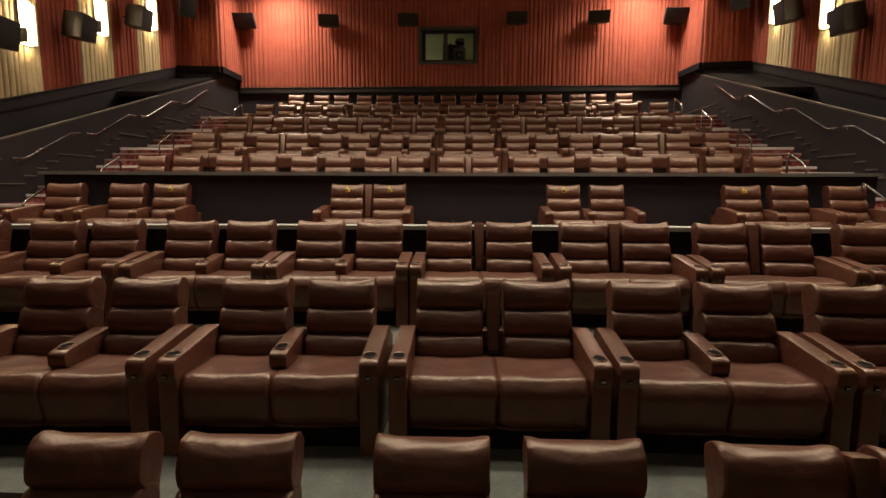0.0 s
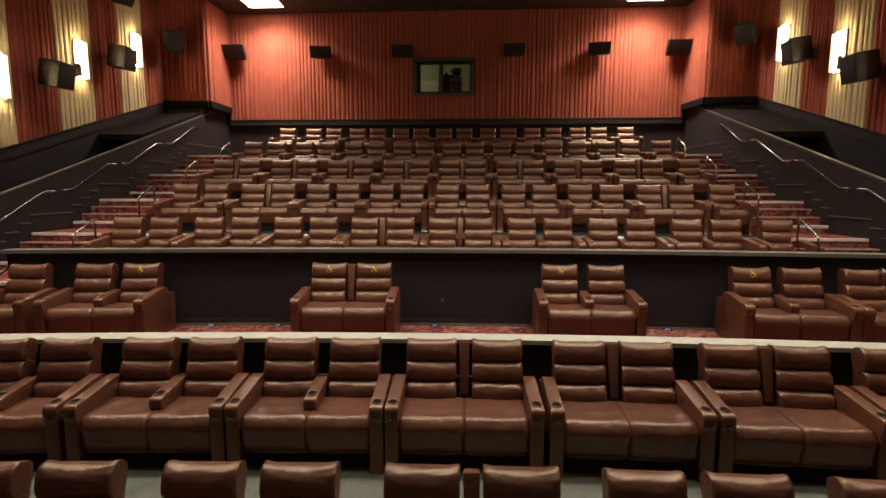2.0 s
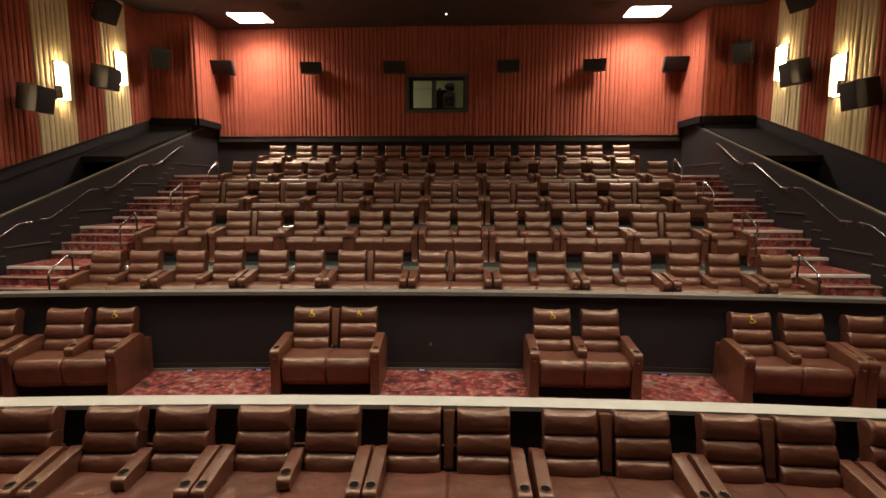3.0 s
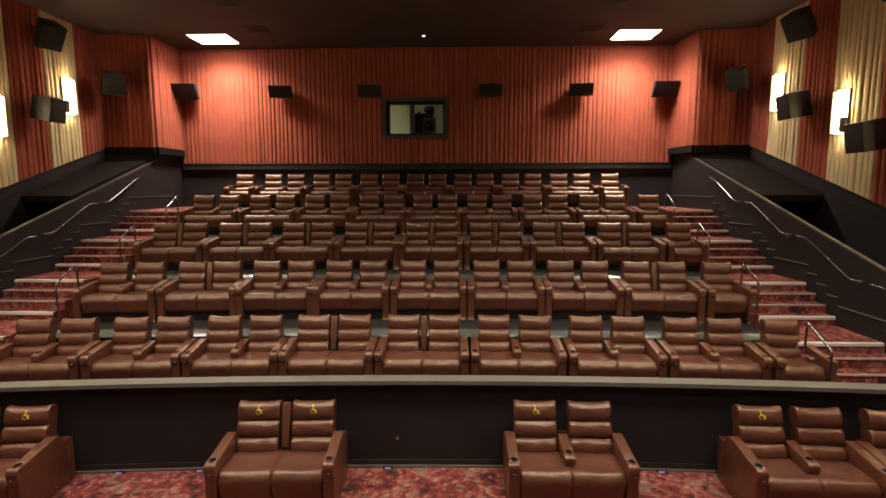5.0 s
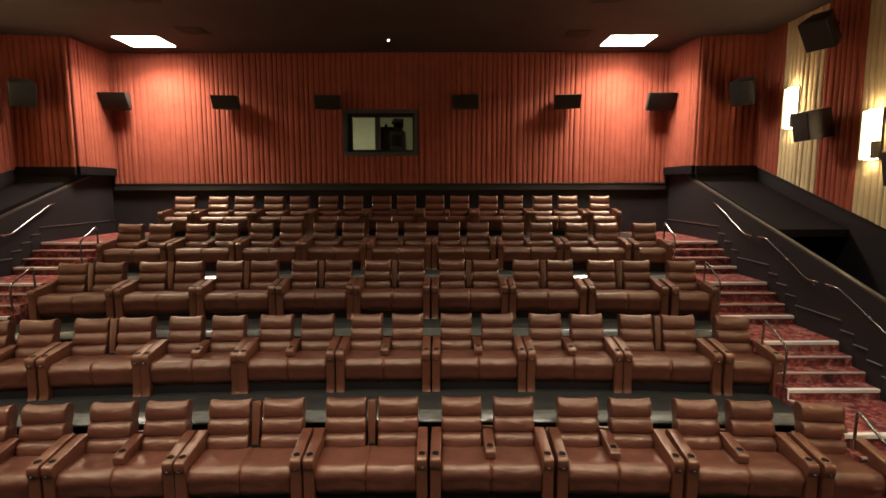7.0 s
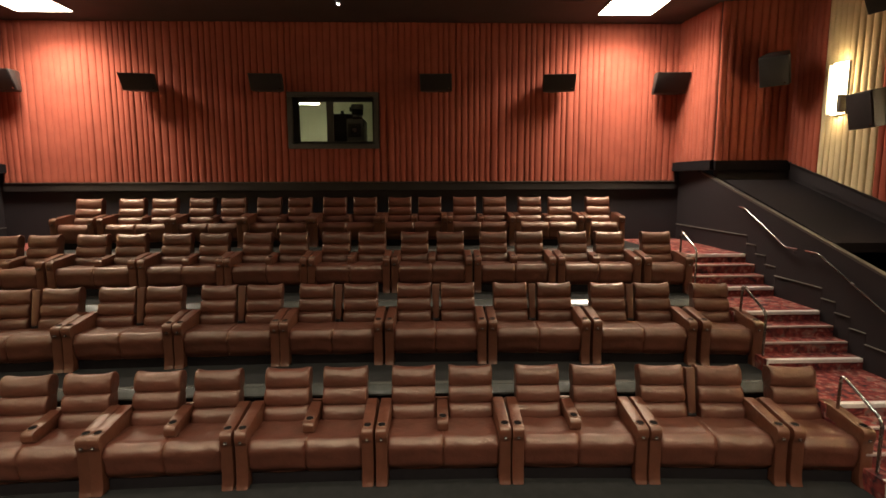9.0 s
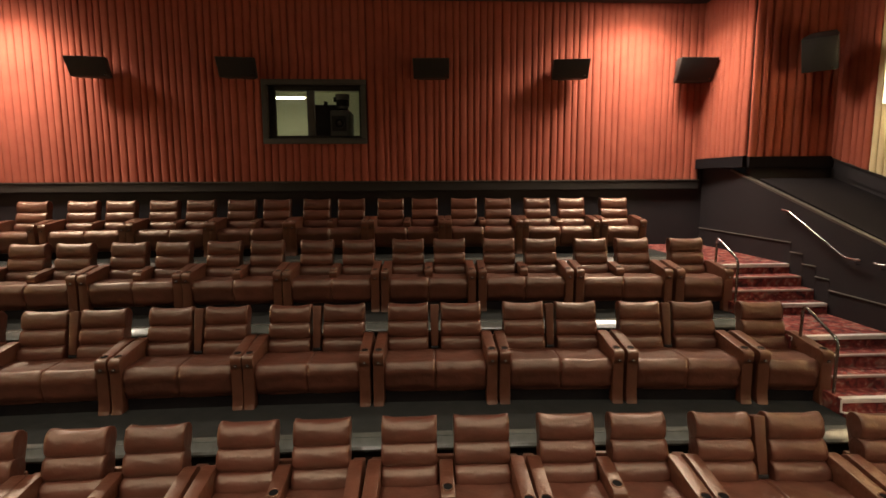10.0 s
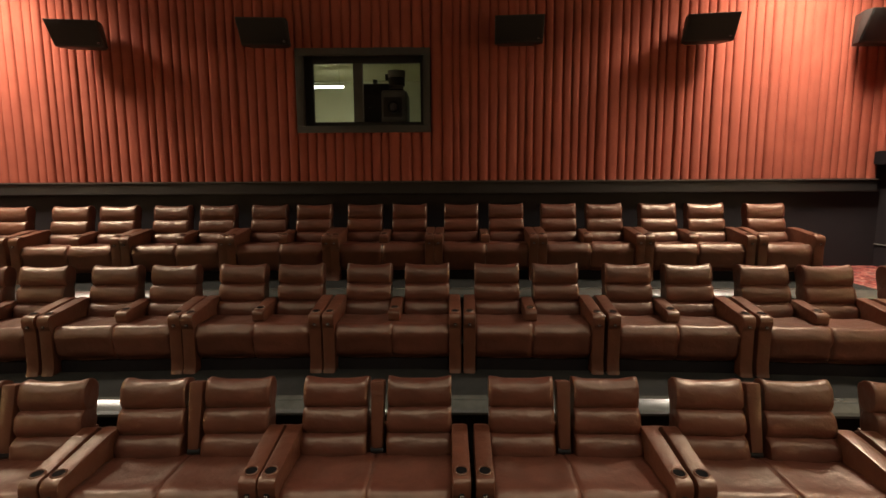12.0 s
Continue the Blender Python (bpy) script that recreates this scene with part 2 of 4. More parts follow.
def tube(points, r, sides=10, bm=None):
    """A round bar along a line of points, mitred at the bends and closed at its ends."""
    bm = bm or bmesh.new()
    pts = [Vector(p) for p in points]
    rings = []
    for i, p in enumerate(pts):
        a = (p - pts[i - 1]).normalized() if i else None
        b = (pts[i + 1] - p).normalized() if i + 1 < len(pts) else None
        d = ((a or b) + (b or a)).normalized()
        side = d.cross(Vector((0, 0, 1)))
        if side.length < 0.01:
            side = Vector((1, 0, 0))
        side.normalize()
        up = side.cross(d).normalized()
        k = 1.0 if not (a and b) else 1 / max(0.5, d.dot(a))
        ref = a or b
        ring = []
        for j in range(sides):
            t = 2 * math.pi * j / sides
            o = side * math.cos(t) * r + up * math.sin(t) * r * k
            ring.append(bm.verts.new(p + o))
        rings.append(ring)
    for r0, r1 in zip(rings, rings[1:]):
        for j in range(sides):
            bm.faces.new((r0[j], r0[(j + 1) % sides], r1[(j + 1) % sides], r1[j]))
    bm.faces.new(rings[0])
    bm.faces.new(rings[-1][::-1])
    return bm


def rounded(points, radius=0.05, steps=4):
    """A line of points with its corners rounded off."""
    pts = [Vector(p) for p in points]
    out = [pts[0]]
    for a, b, c in zip(pts, pts[1:], pts[2:]):
        u, v = (a - b), (c - b)
        r = min(radius, u.length * 0.45, v.length * 0.45)
        p, q = b + u.normalized() * r, b + v.normalized() * r
        for i in range(steps + 1):
            t = i / steps
            out.append(p.lerp(b, t).lerp(b.lerp(q, t), t))
    out.append(pts[-1])
    return out


def disc(x, y, z, r, depth, sides=20, axis="z", bm=None):
    bm = bm or bmesh.new()
    ring = []
    for d in (0, depth):
        row = []
        for j in range(sides):
            t = 2 * math.pi * j / sides
            c, s = r * math.cos(t), r * math.sin(t)
            row.append(bm.verts.new({"z": (x + c, y + s, z + d), "y": (x + c, y + d, z + s), "x": (x + d, y + c, z + s)}[axis]))
        ring.append(row)
    bm.faces.new(ring[0])
    bm.faces.new(ring[1][::-1])
    for j in range(sides):
        bm.faces.new((ring[0][j], ring[0][(j + 1) % sides], ring[1][(j + 1) % sides], ring[1][j]))
    return bm


def ring_bar(x, y, z, r, thick, sides=20, axis="y", bm=None):
    """A flat ring."""
    bm = bm or bmesh.new()
    loops = []
    for rr, d in ((r - thick, 0), (r, 0), (r, 0.004), (r - thick, 0.004)):
        row = []
        for j in range(sides):
            t = 2 * math.pi * j / sides
            c, s = rr * math.cos(t), rr * math.sin(t)
            row.append(bm.verts.new({"z": (x + c, y + s, z + d), "y": (x + c, y - d, z + s)}[axis]))
        loops.append(row)
    for k in range(4):
        a, b = loops[k], loops[(k + 1) % 4]
        for j in range(sides):
            bm.faces.new((a[j], a[(j + 1) % sides], b[(j + 1) % sides], b[j]))
    return bm


def drape(p, q, low_p, low_q, high, pleat=0.15, deep=0.058, seed=1):
    """Pleated cloth hung from high down to a straight, perhaps sloping, lower edge, on the line from p to q (left of the line is its face)."""
    rng = random.Random(seed)
    a, b = Vector((*p, 0)), Vector((*q, 0))
    along = (b - a).normalized()
    out = Vector((-along.y, along.x, 0))
    length = (b - a).length
    n = max(2, round(length / pleat))
    cuts = [0.0]
    for i in range(n):
        cuts.append(cuts[-1] + rng.uniform(0.78, 1.22))
    cuts = [c * length / cuts[-1] for c in cuts]
    rows = 9
    line = []
    for i in range(n):
        dd = deep * rng.uniform(0.7, 1.15)
        lean = rng.uniform(-0.12, 0.12)
        for k, prof in enumerate((0.0, 0.62, 0.9, 1.0, 1.0, 0.9, 0.6)):
            u = (0.0, 0.05, 0.16, 0.38, 0.66, 0.88, 0.965)[k]
            line.append((cuts[i] + (cuts[i + 1] - cuts[i]) * (u + lean * u * (1 - u)), dd * prof, rng.uniform(0, 9) if k == 0 else None))
    line.append((length, 0.0, None))
    bm = bmesh.new()
    grid = []
    for s, d, _ in line:
        col = []
        lo = low_p + (low_q - low_p) * s / length
        for r in range(rows):
            t = r / (rows - 1)
            z = high + (lo - high) * t
            sway = 0.012 * t * noise.noise(Vector((s * 3.1, t * 2.2, seed))) + 0.004 * noise.noise(Vector((s * 11, t * 5, seed)))
            depth = d * (0.85 + 0.25 * t) + 0.008 * noise.noise(Vector((s * 5, t * 3, seed + 5)))
            c = a + along * min(length, max(0, s + sway)) + out * (0.012 + max(0.0, depth))
            col.append(bm.verts.new((c.x, c.y, z)))
        grid.append(col)
    for c0, c1 in zip(grid, grid[1:]):
        for r in range(rows - 1):
            bm.faces.new((c0[r], c0[r + 1], c1[r + 1], c1[r]))
    return bm

# ---- the room ----
def structure(name, bm, material, label="", smooth=None):
    return tagged(link(name, bm, material, smooth), label, "", "", "structure")


def arc_prism(x0, x1, y0, y1, z0, z1, n=24, apex=1.8):
    """A long block that bends with the rows, between two depths."""
    bm = bmesh.new()
    rows = []
    for i in range(n + 1):
        x = x0 + (x1 - x0) * i / n
        d = (x - apex) ** 2 / (2 * BEND)
        rows.append([bm.verts.new((x, y - d, z)) for y, z in ((y0, z0), (y1, z0), (y1, z1), (y0, z1))])
    for a, b in zip(rows, rows[1:]):
        for j in range(4):
            bm.faces.new((a[j], a[(j + 1) % 4], b[(j + 1) % 4], b[j]))
    bm.faces.new(rows[0])
    bm.faces.new(rows[-1][::-1])
    return bm


def upright_quad(p, q, z0, z1, thick):
    """A wall from p to q in plan, its thickness to the right of the line."""
    a, b = Vector((*p, 0)), Vector((*q, 0))
    d = (b - a).normalized()
    o = Vector((d.y, -d.x, 0)) * thick
    return slab([(a.x, a.y), (b.x, b.y), ((b + o).x, (b + o).y), ((a + o).x, (a + o).y)], "z", z0, z1)


ROW_FLOOR = [2.0, 2.665, 3.335, 3.985, 4.62]
DECK_EDGE = [9.41, 11.67, 13.70, 15.82, 17.85, BACK]


def side_low(y):
    return 4.585 + 0.3172 * (max(y, 2.0) - 12.06)


def knee_top(y, s):
    top, drop = (6.0, 0.307) if s > 0 else (5.96, 0.323)
    return top + drop * (y - 17.95)


# floors
structure("floor_front", box(LEFT_WALL, RIGHT_WALL, SCREEN_Y, 2.98, -0.3, 0.20), FLOOR_GREY, "grey concrete floor before the first seats")
structure("floor_second", box(AISLE_L, AISLE_R, 2.98, 4.95, -0.3, 0.62), FLOOR_GREY, "grey concrete tier under the second row")
structure("floor_third", box(AISLE_L, AISLE_R, 4.95, 6.72, -0.3, 0.96), FLOOR_GREY, "grey concrete tier under the third row")
H_FLOOR = 1.41
structure("floor_cross_aisle", box(LEFT_WALL, RIGHT_WALL, 6.724, 9.45, -0.3, H_FLOOR), CARPET, "red patterned carpet of the cross aisle")
structure("floor_side_ramp", box(KNEE_R + 0.2, RIGHT_WALL, 9.454, 18.3, -0.3, H_FLOOR), DECK, "dark floor of the exit passage")
structure("floor_side_ramp", box(LEFT_WALL, KNEE_L - 0.2, 9.454, 18.3, -0.3, H_FLOOR), DECK, "dark floor of the exit passage")
for side, lo, hi in (("left", LEFT_WALL, AISLE_L), ("right", AISLE_R, RIGHT_WALL)):
    for y0, y1, z in ((2.984, 4.95, 0.55), (4.954, 6.72, 0.90)):
        structure("floor_" + side, box(lo + 0.002, hi - 0.002, y0, y1, -0.3, z), CARPET, "red patterned carpet of the lower side aisle")
TIER_BEND, TIER_APEX = 105.0, 0.8


def arc_profile(x0, x1, profile, n=28):
    """A closed profile of depths and heights swept across the room along the bend of the tier edges."""
    bm = bmesh.new()
    rows = []
    for i in range(n + 1):
        x = x0 + (x1 - x0) * i / n
        d = (x - TIER_APEX) ** 2 / (2 * TIER_BEND)
        rows.append([bm.verts.new((x, y - d, z)) for y, z in profile])
    m = len(profile)
    for a, b in zip(rows, rows[1:]):
        for j in range(m):
            bm.faces.new((a[j], a[(j + 1) % m], b[(j + 1) % m], b[j]))
    bm.faces.new(rows[0])
    bm.faces.new(rows[-1][::-1])
    return bm


def edge_profile(y, z):
    """Vinyl edge strip: a narrow tread, then a glossy lip that slopes ever more steeply down to the riser."""
    out = [(y + 0.02, z - 0.10), (y + 0.10, z - 0.02), (y + 0.10, z + 0.005)]
    py, pz = y + 0.02, z + 0.006
    for k in range(7):
        out.append((py, pz))
        a = radians(21 + 1.9 * k)
        py, pz = py - 0.022 * math.cos(a), pz - 0.022 * math.sin(a)
    return out + [(py - 0.002, pz - 0.012), (py + 0.004, z - 0.10)]


for i in range(5):
    y0, y1 = DECK_EDGE[i], DECK_EDGE[i + 1]
    back = y1 + 0.3 if i < 4 else BACK - 0.004
    deck = structure("deck", arc_profile(AISLE_L + 0.004, AISLE_R - 0.004, [(y0, 0.0), (back, 0.0), (back, ROW_FLOOR[i]), (y0, ROW_FLOOR[i])]) if i < 4 else
                     box(AISLE_L + 0.004, AISLE_R - 0.004, y0 + 0.3, back, 0.0, ROW_FLOOR[i] - 0.002), DECK, "dark carpeted seating tier")
    if i == 4:
        part("tier_front", arc_profile(AISLE_L + 0.006, AISLE_R - 0.006, [(y0, 0.0), (y0 + 1.2, 0.0), (y0 + 1.2, ROW_FLOOR[i]), (y0, ROW_FLOOR[i])]), DECK, deck, "", None)
    if i:
        part("nosing", arc_profile(AISLE_L + 0.01, AISLE_R - 0.01, edge_profile(y0, ROW_FLOOR[i])), TIER_EDGE, deck, "grey glossy vinyl tier edge", 14)

# low wall behind the third row, and its pale cap
low = structure("wall_low", arc_prism(-7.15, 6.85, 6.72, 6.86, 0.9, 1.905), BLACK_PAINT, "black low wall behind the third row")
part("cap", arc_prism(-7.17, 6.87, 6.67, 6.92, 1.905, 1.955), CAP_PALE, low, "pale grey laminate cap")
# parapet before the upper tiers
par = structure("wall_parapet", arc_prism(-6.88, 6.86, 9.27, 9.40, 1.2, 2.62), BLACK_PAINT, "black painted parapet wall before the upper tiers")
part("cap", arc_prism(-6.92, 6.90, 9.19, 9.41, 2.62, 2.675), CAP_GREY, par, "grey laminate cap")
part("baseboard", arc_prism(-6.87, 6.85, 9.255, 9.2695, H_FLOOR, H_FLOOR + 0.11), DARK_TRIM, par, "black rubber baseboard")
part("carpet_edge", arc_prism(-6.86, 6.84, 9.236, 9.2545, H_FLOOR, H_FLOOR + 0.035), CAP_GREY, par, "grey carpet edge strip")
for x, y in ((-3.77, 9.08), (-2.70, 9.17), (-0.14, 9.30), (3.59, 9.26)):
    yy = 9.25 - (x - 1.8) ** 2 / (2 * BEND)
    lamp = thing("floor_marker_light", "small blue marker light at the foot of the parapet", "marker light", "blue marker lights")
    lamp.location = (x, yy, H_FLOOR)
    part("housing", box(-0.07, 0.07, -0.05, 0.0, 0.0, 0.03, 0.006), BLACK_PLASTIC, lamp)
    part("lens", box(-0.04, 0.04, -0.056, -0.051, 0.008, 0.024), BLUE_LIGHT, lamp, "glowing blue lens")
outlet = thing("wall_outlet", "small dark metal outlet box on the black parapet", "outlet")
outlet.location = (-0.01, 9.258, 1.83)
part("plate", box(-0.045, 0.045, -0.012, 0.0, -0.065, 0.065, 0.004), FRAME_GREY, outlet)
part("socket", box(-0.018, 0.018, -0.02, -0.012, -0.03, 0.03, 0.003), CHROME, outlet, "dull metal socket")

# aisle stairs
def flight_steps():
    out = []
    for r in range(5):
        y, z = 8.87 + PITCH * r, 2.10 + RISE * r
        out += [(y - 0.29 * j, z - (0.1575 if r else 0.1725) * j, j in (0, 3)) for j in (3, 2, 1, 0)]
    return out


STEPS = flight_steps()
for name, x0, x1 in (("right", AISLE_R, KNEE_R), ("left", KNEE_L, AISLE_L)):
    stairs = thing("stairs_" + name, "aisle stairs with red patterned carpet and pale nosings", "", "", "structure")
    for i, (y, z, bold) in enumerate(STEPS):
        end = STEPS[i + 1][0] if i + 1 < len(STEPS) else BACK
        part("step", box(x0 + 0.002, x1 - 0.002, y, end + 0.02, max(0, z - 0.6), z), CARPET, stairs, "", None)
        t = 0.05 if bold else 0.022
        part("nosing", box(x0 + 0.02, x1 - 0.02, y - 0.016, y + (0.06 if bold else 0.03), z - t, z + 0.006, 0.006), NOSING if bold else NOSING_WORN, stairs, "pale vinyl step nosing")
        if bold and i % 4 == 0 and name == "right":
            part("corner_trim", tube([(x0 + 0.012, y - 0.006, z - 0.01), (x0 + 0.014, y - 0.01, z - 0.152), (x0 + 0.25, y - 0.285, z - 0.150)], 0.011, 6), NOSING, stairs, "white edge trim round the landing corner")
        # skirting that climbs with the steps
        w0, w1 = (x1 - 0.004, x1 - 0.0005) if name == "right" else (x0 + 0.0005, x0 + 0.004)
        part("skirting", box(w0, w1, y + 0.003, end - 0.003, z + 0.004, z + 0.355), BLACK_PAINT, stairs, "", None)
        part("skirting_cap", box(w0 - 0.018, w1, y + 0.003, end - 0.003, z + 0.356, z + 0.372, 0.003) if name == "right" else box(w0, w1 + 0.018, y + 0.003, end - 0.003, z + 0.356, z + 0.372, 0.003), CAP_GREY, stairs, "grey skirting cap")

# knee walls with their sloping caps
for name, x0, x1, s in (("right", KNEE_R, KNEE_R + 0.075, 1), ("left", KNEE_L - 0.075, KNEE_L, -1)):
    yt = 17.95 + (6.262 - knee_top(17.95, s)) / (0.307 if s > 0 else 0.323)
    wall = structure("wall_knee_" + name, slab([(3.0, 0.0), (3.0, knee_top(3.0, s)), (yt, 6.262), (BACK, 6.262), (BACK, 0.0)], "x", x0, x1), BLACK_PAINT, "black wall with a sloping top beside the aisle")
    over = 0.006
    part("cap", slab([(3.0, knee_top(3.0, s) + 0.003), (yt - 0.16, 6.262 + 0.003 - 0.16 * 0.31), (yt - 0.16, 6.262 + 0.043 - 0.16 * 0.31), (3.0, knee_top(3.0, s) + 0.043)], "x", x0 - over, x1 + over, 0.006), KNEE_CAP, wall, "brown-grey cap rail")

# side walls: black below, drapery above
for name, x0, x1, face in (("right", RIGHT_WALL, RIGHT_WALL + 0.25, RIGHT_WALL), ("left", LEFT_WALL - 0.25, LEFT_WALL, LEFT_WALL)):
    wall = structure("wall_" + name, box(x0, x1, SCREEN_Y, 18.7, -0.3, CEIL), BLACK_PAINT, "black painted side wall with drapery above")
    s = 1 if name == "right" else -1
    b0, b1 = sorted((face - s * 0.04, face - s * 0.001))
    y0, y1 = 2.0, 17.83
    part("trim", box(min(face - s * 0.075, face - s * 0.001), max(face - s * 0.075, face - s * 0.001), SCREEN_Y + 0.1, 1.99, side_low(0) - 0.018, side_low(0) + 0.01), DARK_TRIM, wall, "", None)
    part("trim", slab([(y0, side_low(y0) - 0.27), (y1, side_low(y1) - 0.27), (y1, side_low(y1) - 0.02), (y0, side_low(y0) - 0.02)], "x", b0, b1), BLACK_PAINT, wall)
    b0, b1 = sorted((face - s * 0.075, face - s * 0.001))
    part("trim", slab([(y0, side_low(y0) - 0.018), (y1, side_low(y1) - 0.018), (y1, side_low(y1) + 0.01), (y0, side_low(y0) + 0.01)], "x", b0, b1), DARK_TRIM, wall, "dark ledge below the drapery")

# rear wall with the booth opening
WX0, WX1, WZ0, WZ1 = -1.55, 0.36, 6.93, 8.02
rear = bmesh.new()
for x0, x1, z0, z1 in ((-8.6, WX0, 0, CEIL), (WX1, 7.95, 0, CEIL), (WX0, WX1, 0, WZ0), (WX0, WX1, WZ1, CEIL)):
    box(x0, x1, BACK, BACK + 0.25, z0, z1, 0, rear)
structure("wall_rear", rear, BLACK_PAINT, "black rear wall behind red drapery")
P0, P1, P2 = (7.62, BACK), (7.74, 18.12), (RIGHT_WALL, 17.92)
L0, L1, L2 = (-8.31, BACK), (-8.29, 18.05), (LEFT_WALL, 17.85)
for name, a, b in (("right_return", P1, P0), ("right_corner", P2, P1), ("left_return", L0, L1), ("left_corner", L1, L2)):
    structure("wall_" + name, upright_quad(a, b, 6.262, CEIL, 0.2), BLACK_PAINT, "black wall behind red drapery")
for name, a, b in (("right_foot", P2, (KNEE_R + 0.08, 18.12)), ("left_foot", (KNEE_L - 0.08, 18.03), L2)):
    structure("wall_" + name, upright_quad(a, b, 0.0, 6.26, 0.2), BLACK_PAINT, "black wall below the corner drapery")

# sloping roof over each exit passage, from the corner down to its open front
for a, b in ((KNEE_R + 0.077, RIGHT_WALL - 0.002), (LEFT_WALL + 0.002, KNEE_L - 0.077)):
    structure("exit_lid", slab([(14.75, 5.07), (17.82, 6.05), (17.82, 5.90), (14.75, 4.92)], "x", a, b), DIMMED_BLACK, "black sloping roof of the exit passage, darkened to imitate weaker light")

# picture rail under the rear drapery
rail = structure("trim_rear", box(L0[0], P0[0], BACK - 0.10, BACK - 0.001, 5.84, 6.02, 0.01), DARK_TRIM, "dark rail below the rear drapery")
part("ledge", box(L0[0], P0[0], BACK - 0.12, BACK - 0.001, 6.0235, 6.045, 0.004), KNEE_CAP, rail)
for a, b, z in ((P1, P0, 6.47), (P2, P1, 6.45), (L0, L1, 6.47), (L1, L2, 6.45)):
    # the shading of these rails is put into their darker colour
    structure("trim_corner", upright_quad(b, a, z - 0.20, z, 0.09), DIMMED_BLACK, "black rail below the corner drapery, with shade put into its colour")

# ceiling and the screen end
structure("ceiling", box(LEFT_WALL - 0.25, RIGHT_WALL + 0.25, SCREEN_Y - 0.3, BACK + 0.25, CEIL, CEIL + 0.2), CEIL_PAINT, "dark painted ceiling")
structure("wall_front", box(LEFT_WALL, RIGHT_WALL, SCREEN_Y - 0.3, SCREEN_Y, -0.3, CEIL), BLACK_PAINT, "black wall at the screen end")
structure("screen", box(-8.0, 7.4, SCREEN_Y, SCREEN_Y + 0.05, 1.4, 7.9), SCREEN, "white projection screen, unlit")

# drapery
def hang(a, b, za, zb, material, label, seed, top=CEIL - 0.01):
    ob = tagged(link("drapery", drape(a, b, za, zb, top, seed=seed), material, 180), label, "", "", "structure")
    return ob


red, cream = "red pleated wall drapery", "cream pleated wall drapery"
for a, b, za, zb, top, seed in (((WX0 - 0.12, BACK), L0, 6.05, 6.05, CEIL - 0.01, 11), (P0, (WX1 + 0.12, BACK), 6.05, 6.05, CEIL - 0.01, 12),
                                ((WX1 + 0.12, BACK), (WX0 - 0.12, BACK), 6.05, 6.05, WZ0 - 0.10, 13), ((WX1 + 0.12, BACK), (WX0 - 0.12, BACK), WZ1 + 0.10, WZ1 + 0.10, CEIL - 0.01, 14),
                                (P1, P0, 6.48, 6.48, CEIL - 0.01, 15), (P2, P1, 6.46, 6.46, CEIL - 0.01, 16), (L0, L1, 6.48, 6.48, CEIL - 0.01, 17), (L1, L2, 6.46, 6.46, CEIL - 0.01, 18)):
    hang(a, b, za, zb, RED_DRAPE, red, seed, top)
# the last bands, before y 4.9, are unseen and added to throw light back
bands_left = (17.85, 16.9, 15.73, 14.66, 13.43, 12.15, 10.95, 9.75, 8.55, 7.35, 6.15, 4.95, 2.4, -0.6, -3.6, -6.6)
bands_right = (17.92, 17.05, 15.74, 14.67, 13.28, 12.1, 10.9, 9.7, 8.5, 7.3, 6.1, 4.9, 2.4, -0.6, -3.6, -6.6)
for i in range(15):
    mat, label = (CREAM_DRAPE, cream) if i % 2 else (RED_DRAPE, red)
    y1, y0 = bands_left[i], bands_left[i + 1]
    hang((LEFT_WALL, y1), (LEFT_WALL, y0), side_low(y1) + 0.012, side_low(y0) + 0.012, mat, label, 30 + i)
    y1, y0 = bands_right[i], bands_right[i + 1]
    hang((RIGHT_WALL, y0), (RIGHT_WALL, y1), side_low(y0) + 0.012, side_low(y1) + 0.012, mat, label, 60 + i)

# ---- recliners ----
ARM_W, BACK_W, MID = 0.132, 0.535, 0.17      # arm width, one back's width, gap between the two backs
LEAN_BACK = (Vector((0, -0.26, 0.43)), Vector((0, -0.08, 1.05)))


def arm_mesh():
    line = [(-0.915, 0.0), (-0.893, 0.035), (-0.874, 0.12), (-0.868, 0.50), (-0.886, 0.535), (-0.892, 0.60), (-0.877, 0.64), (-0.845, 0.657), (-0.70, 0.664),
            (-0.30, 0.705), (-0.16, 0.71), (-0.09, 0.675), (0.0, 0.35), (0.0, 0.0)]
    return slab(line, "x", -ARM_W / 2, ARM_W / 2, 0.022)


def cup_holder(parent, x, y, z, tilt):
    """A raised moulded rim round a flat disc that is painted dark as the well's shade."""
    rim = bmesh.new()
    rows = []
    for r, d in ((0.060, -0.004), (0.057, 0.004), (0.052, 0.007), (0.047, 0.005), (0.044, -0.004)):
        rows.append([rim.verts.new((r * 0.9 * math.cos(2 * math.pi * j / 20), r * math.sin(2 * math.pi * j / 20), d)) for j in range(20)])
    for a, b in zip(rows, rows[1:]):
        for j in range(20):
            rim.faces.new((a[j], a[(j + 1) % 20], b[(j + 1) % 20], b[j]))
    holder = part("cup_holder", moved(rim, pose(x, y, z, tilt)), LEATHER_SIDE, parent, "moulded brown cup rim")
    part("well", moved(disc(0, 0, 0, 0.043, 0.0015, 20), pose(x, y, z - 0.001, tilt)), WELL_SHADE, holder, "flat round disc, painted near black as the shade inside a cup well")


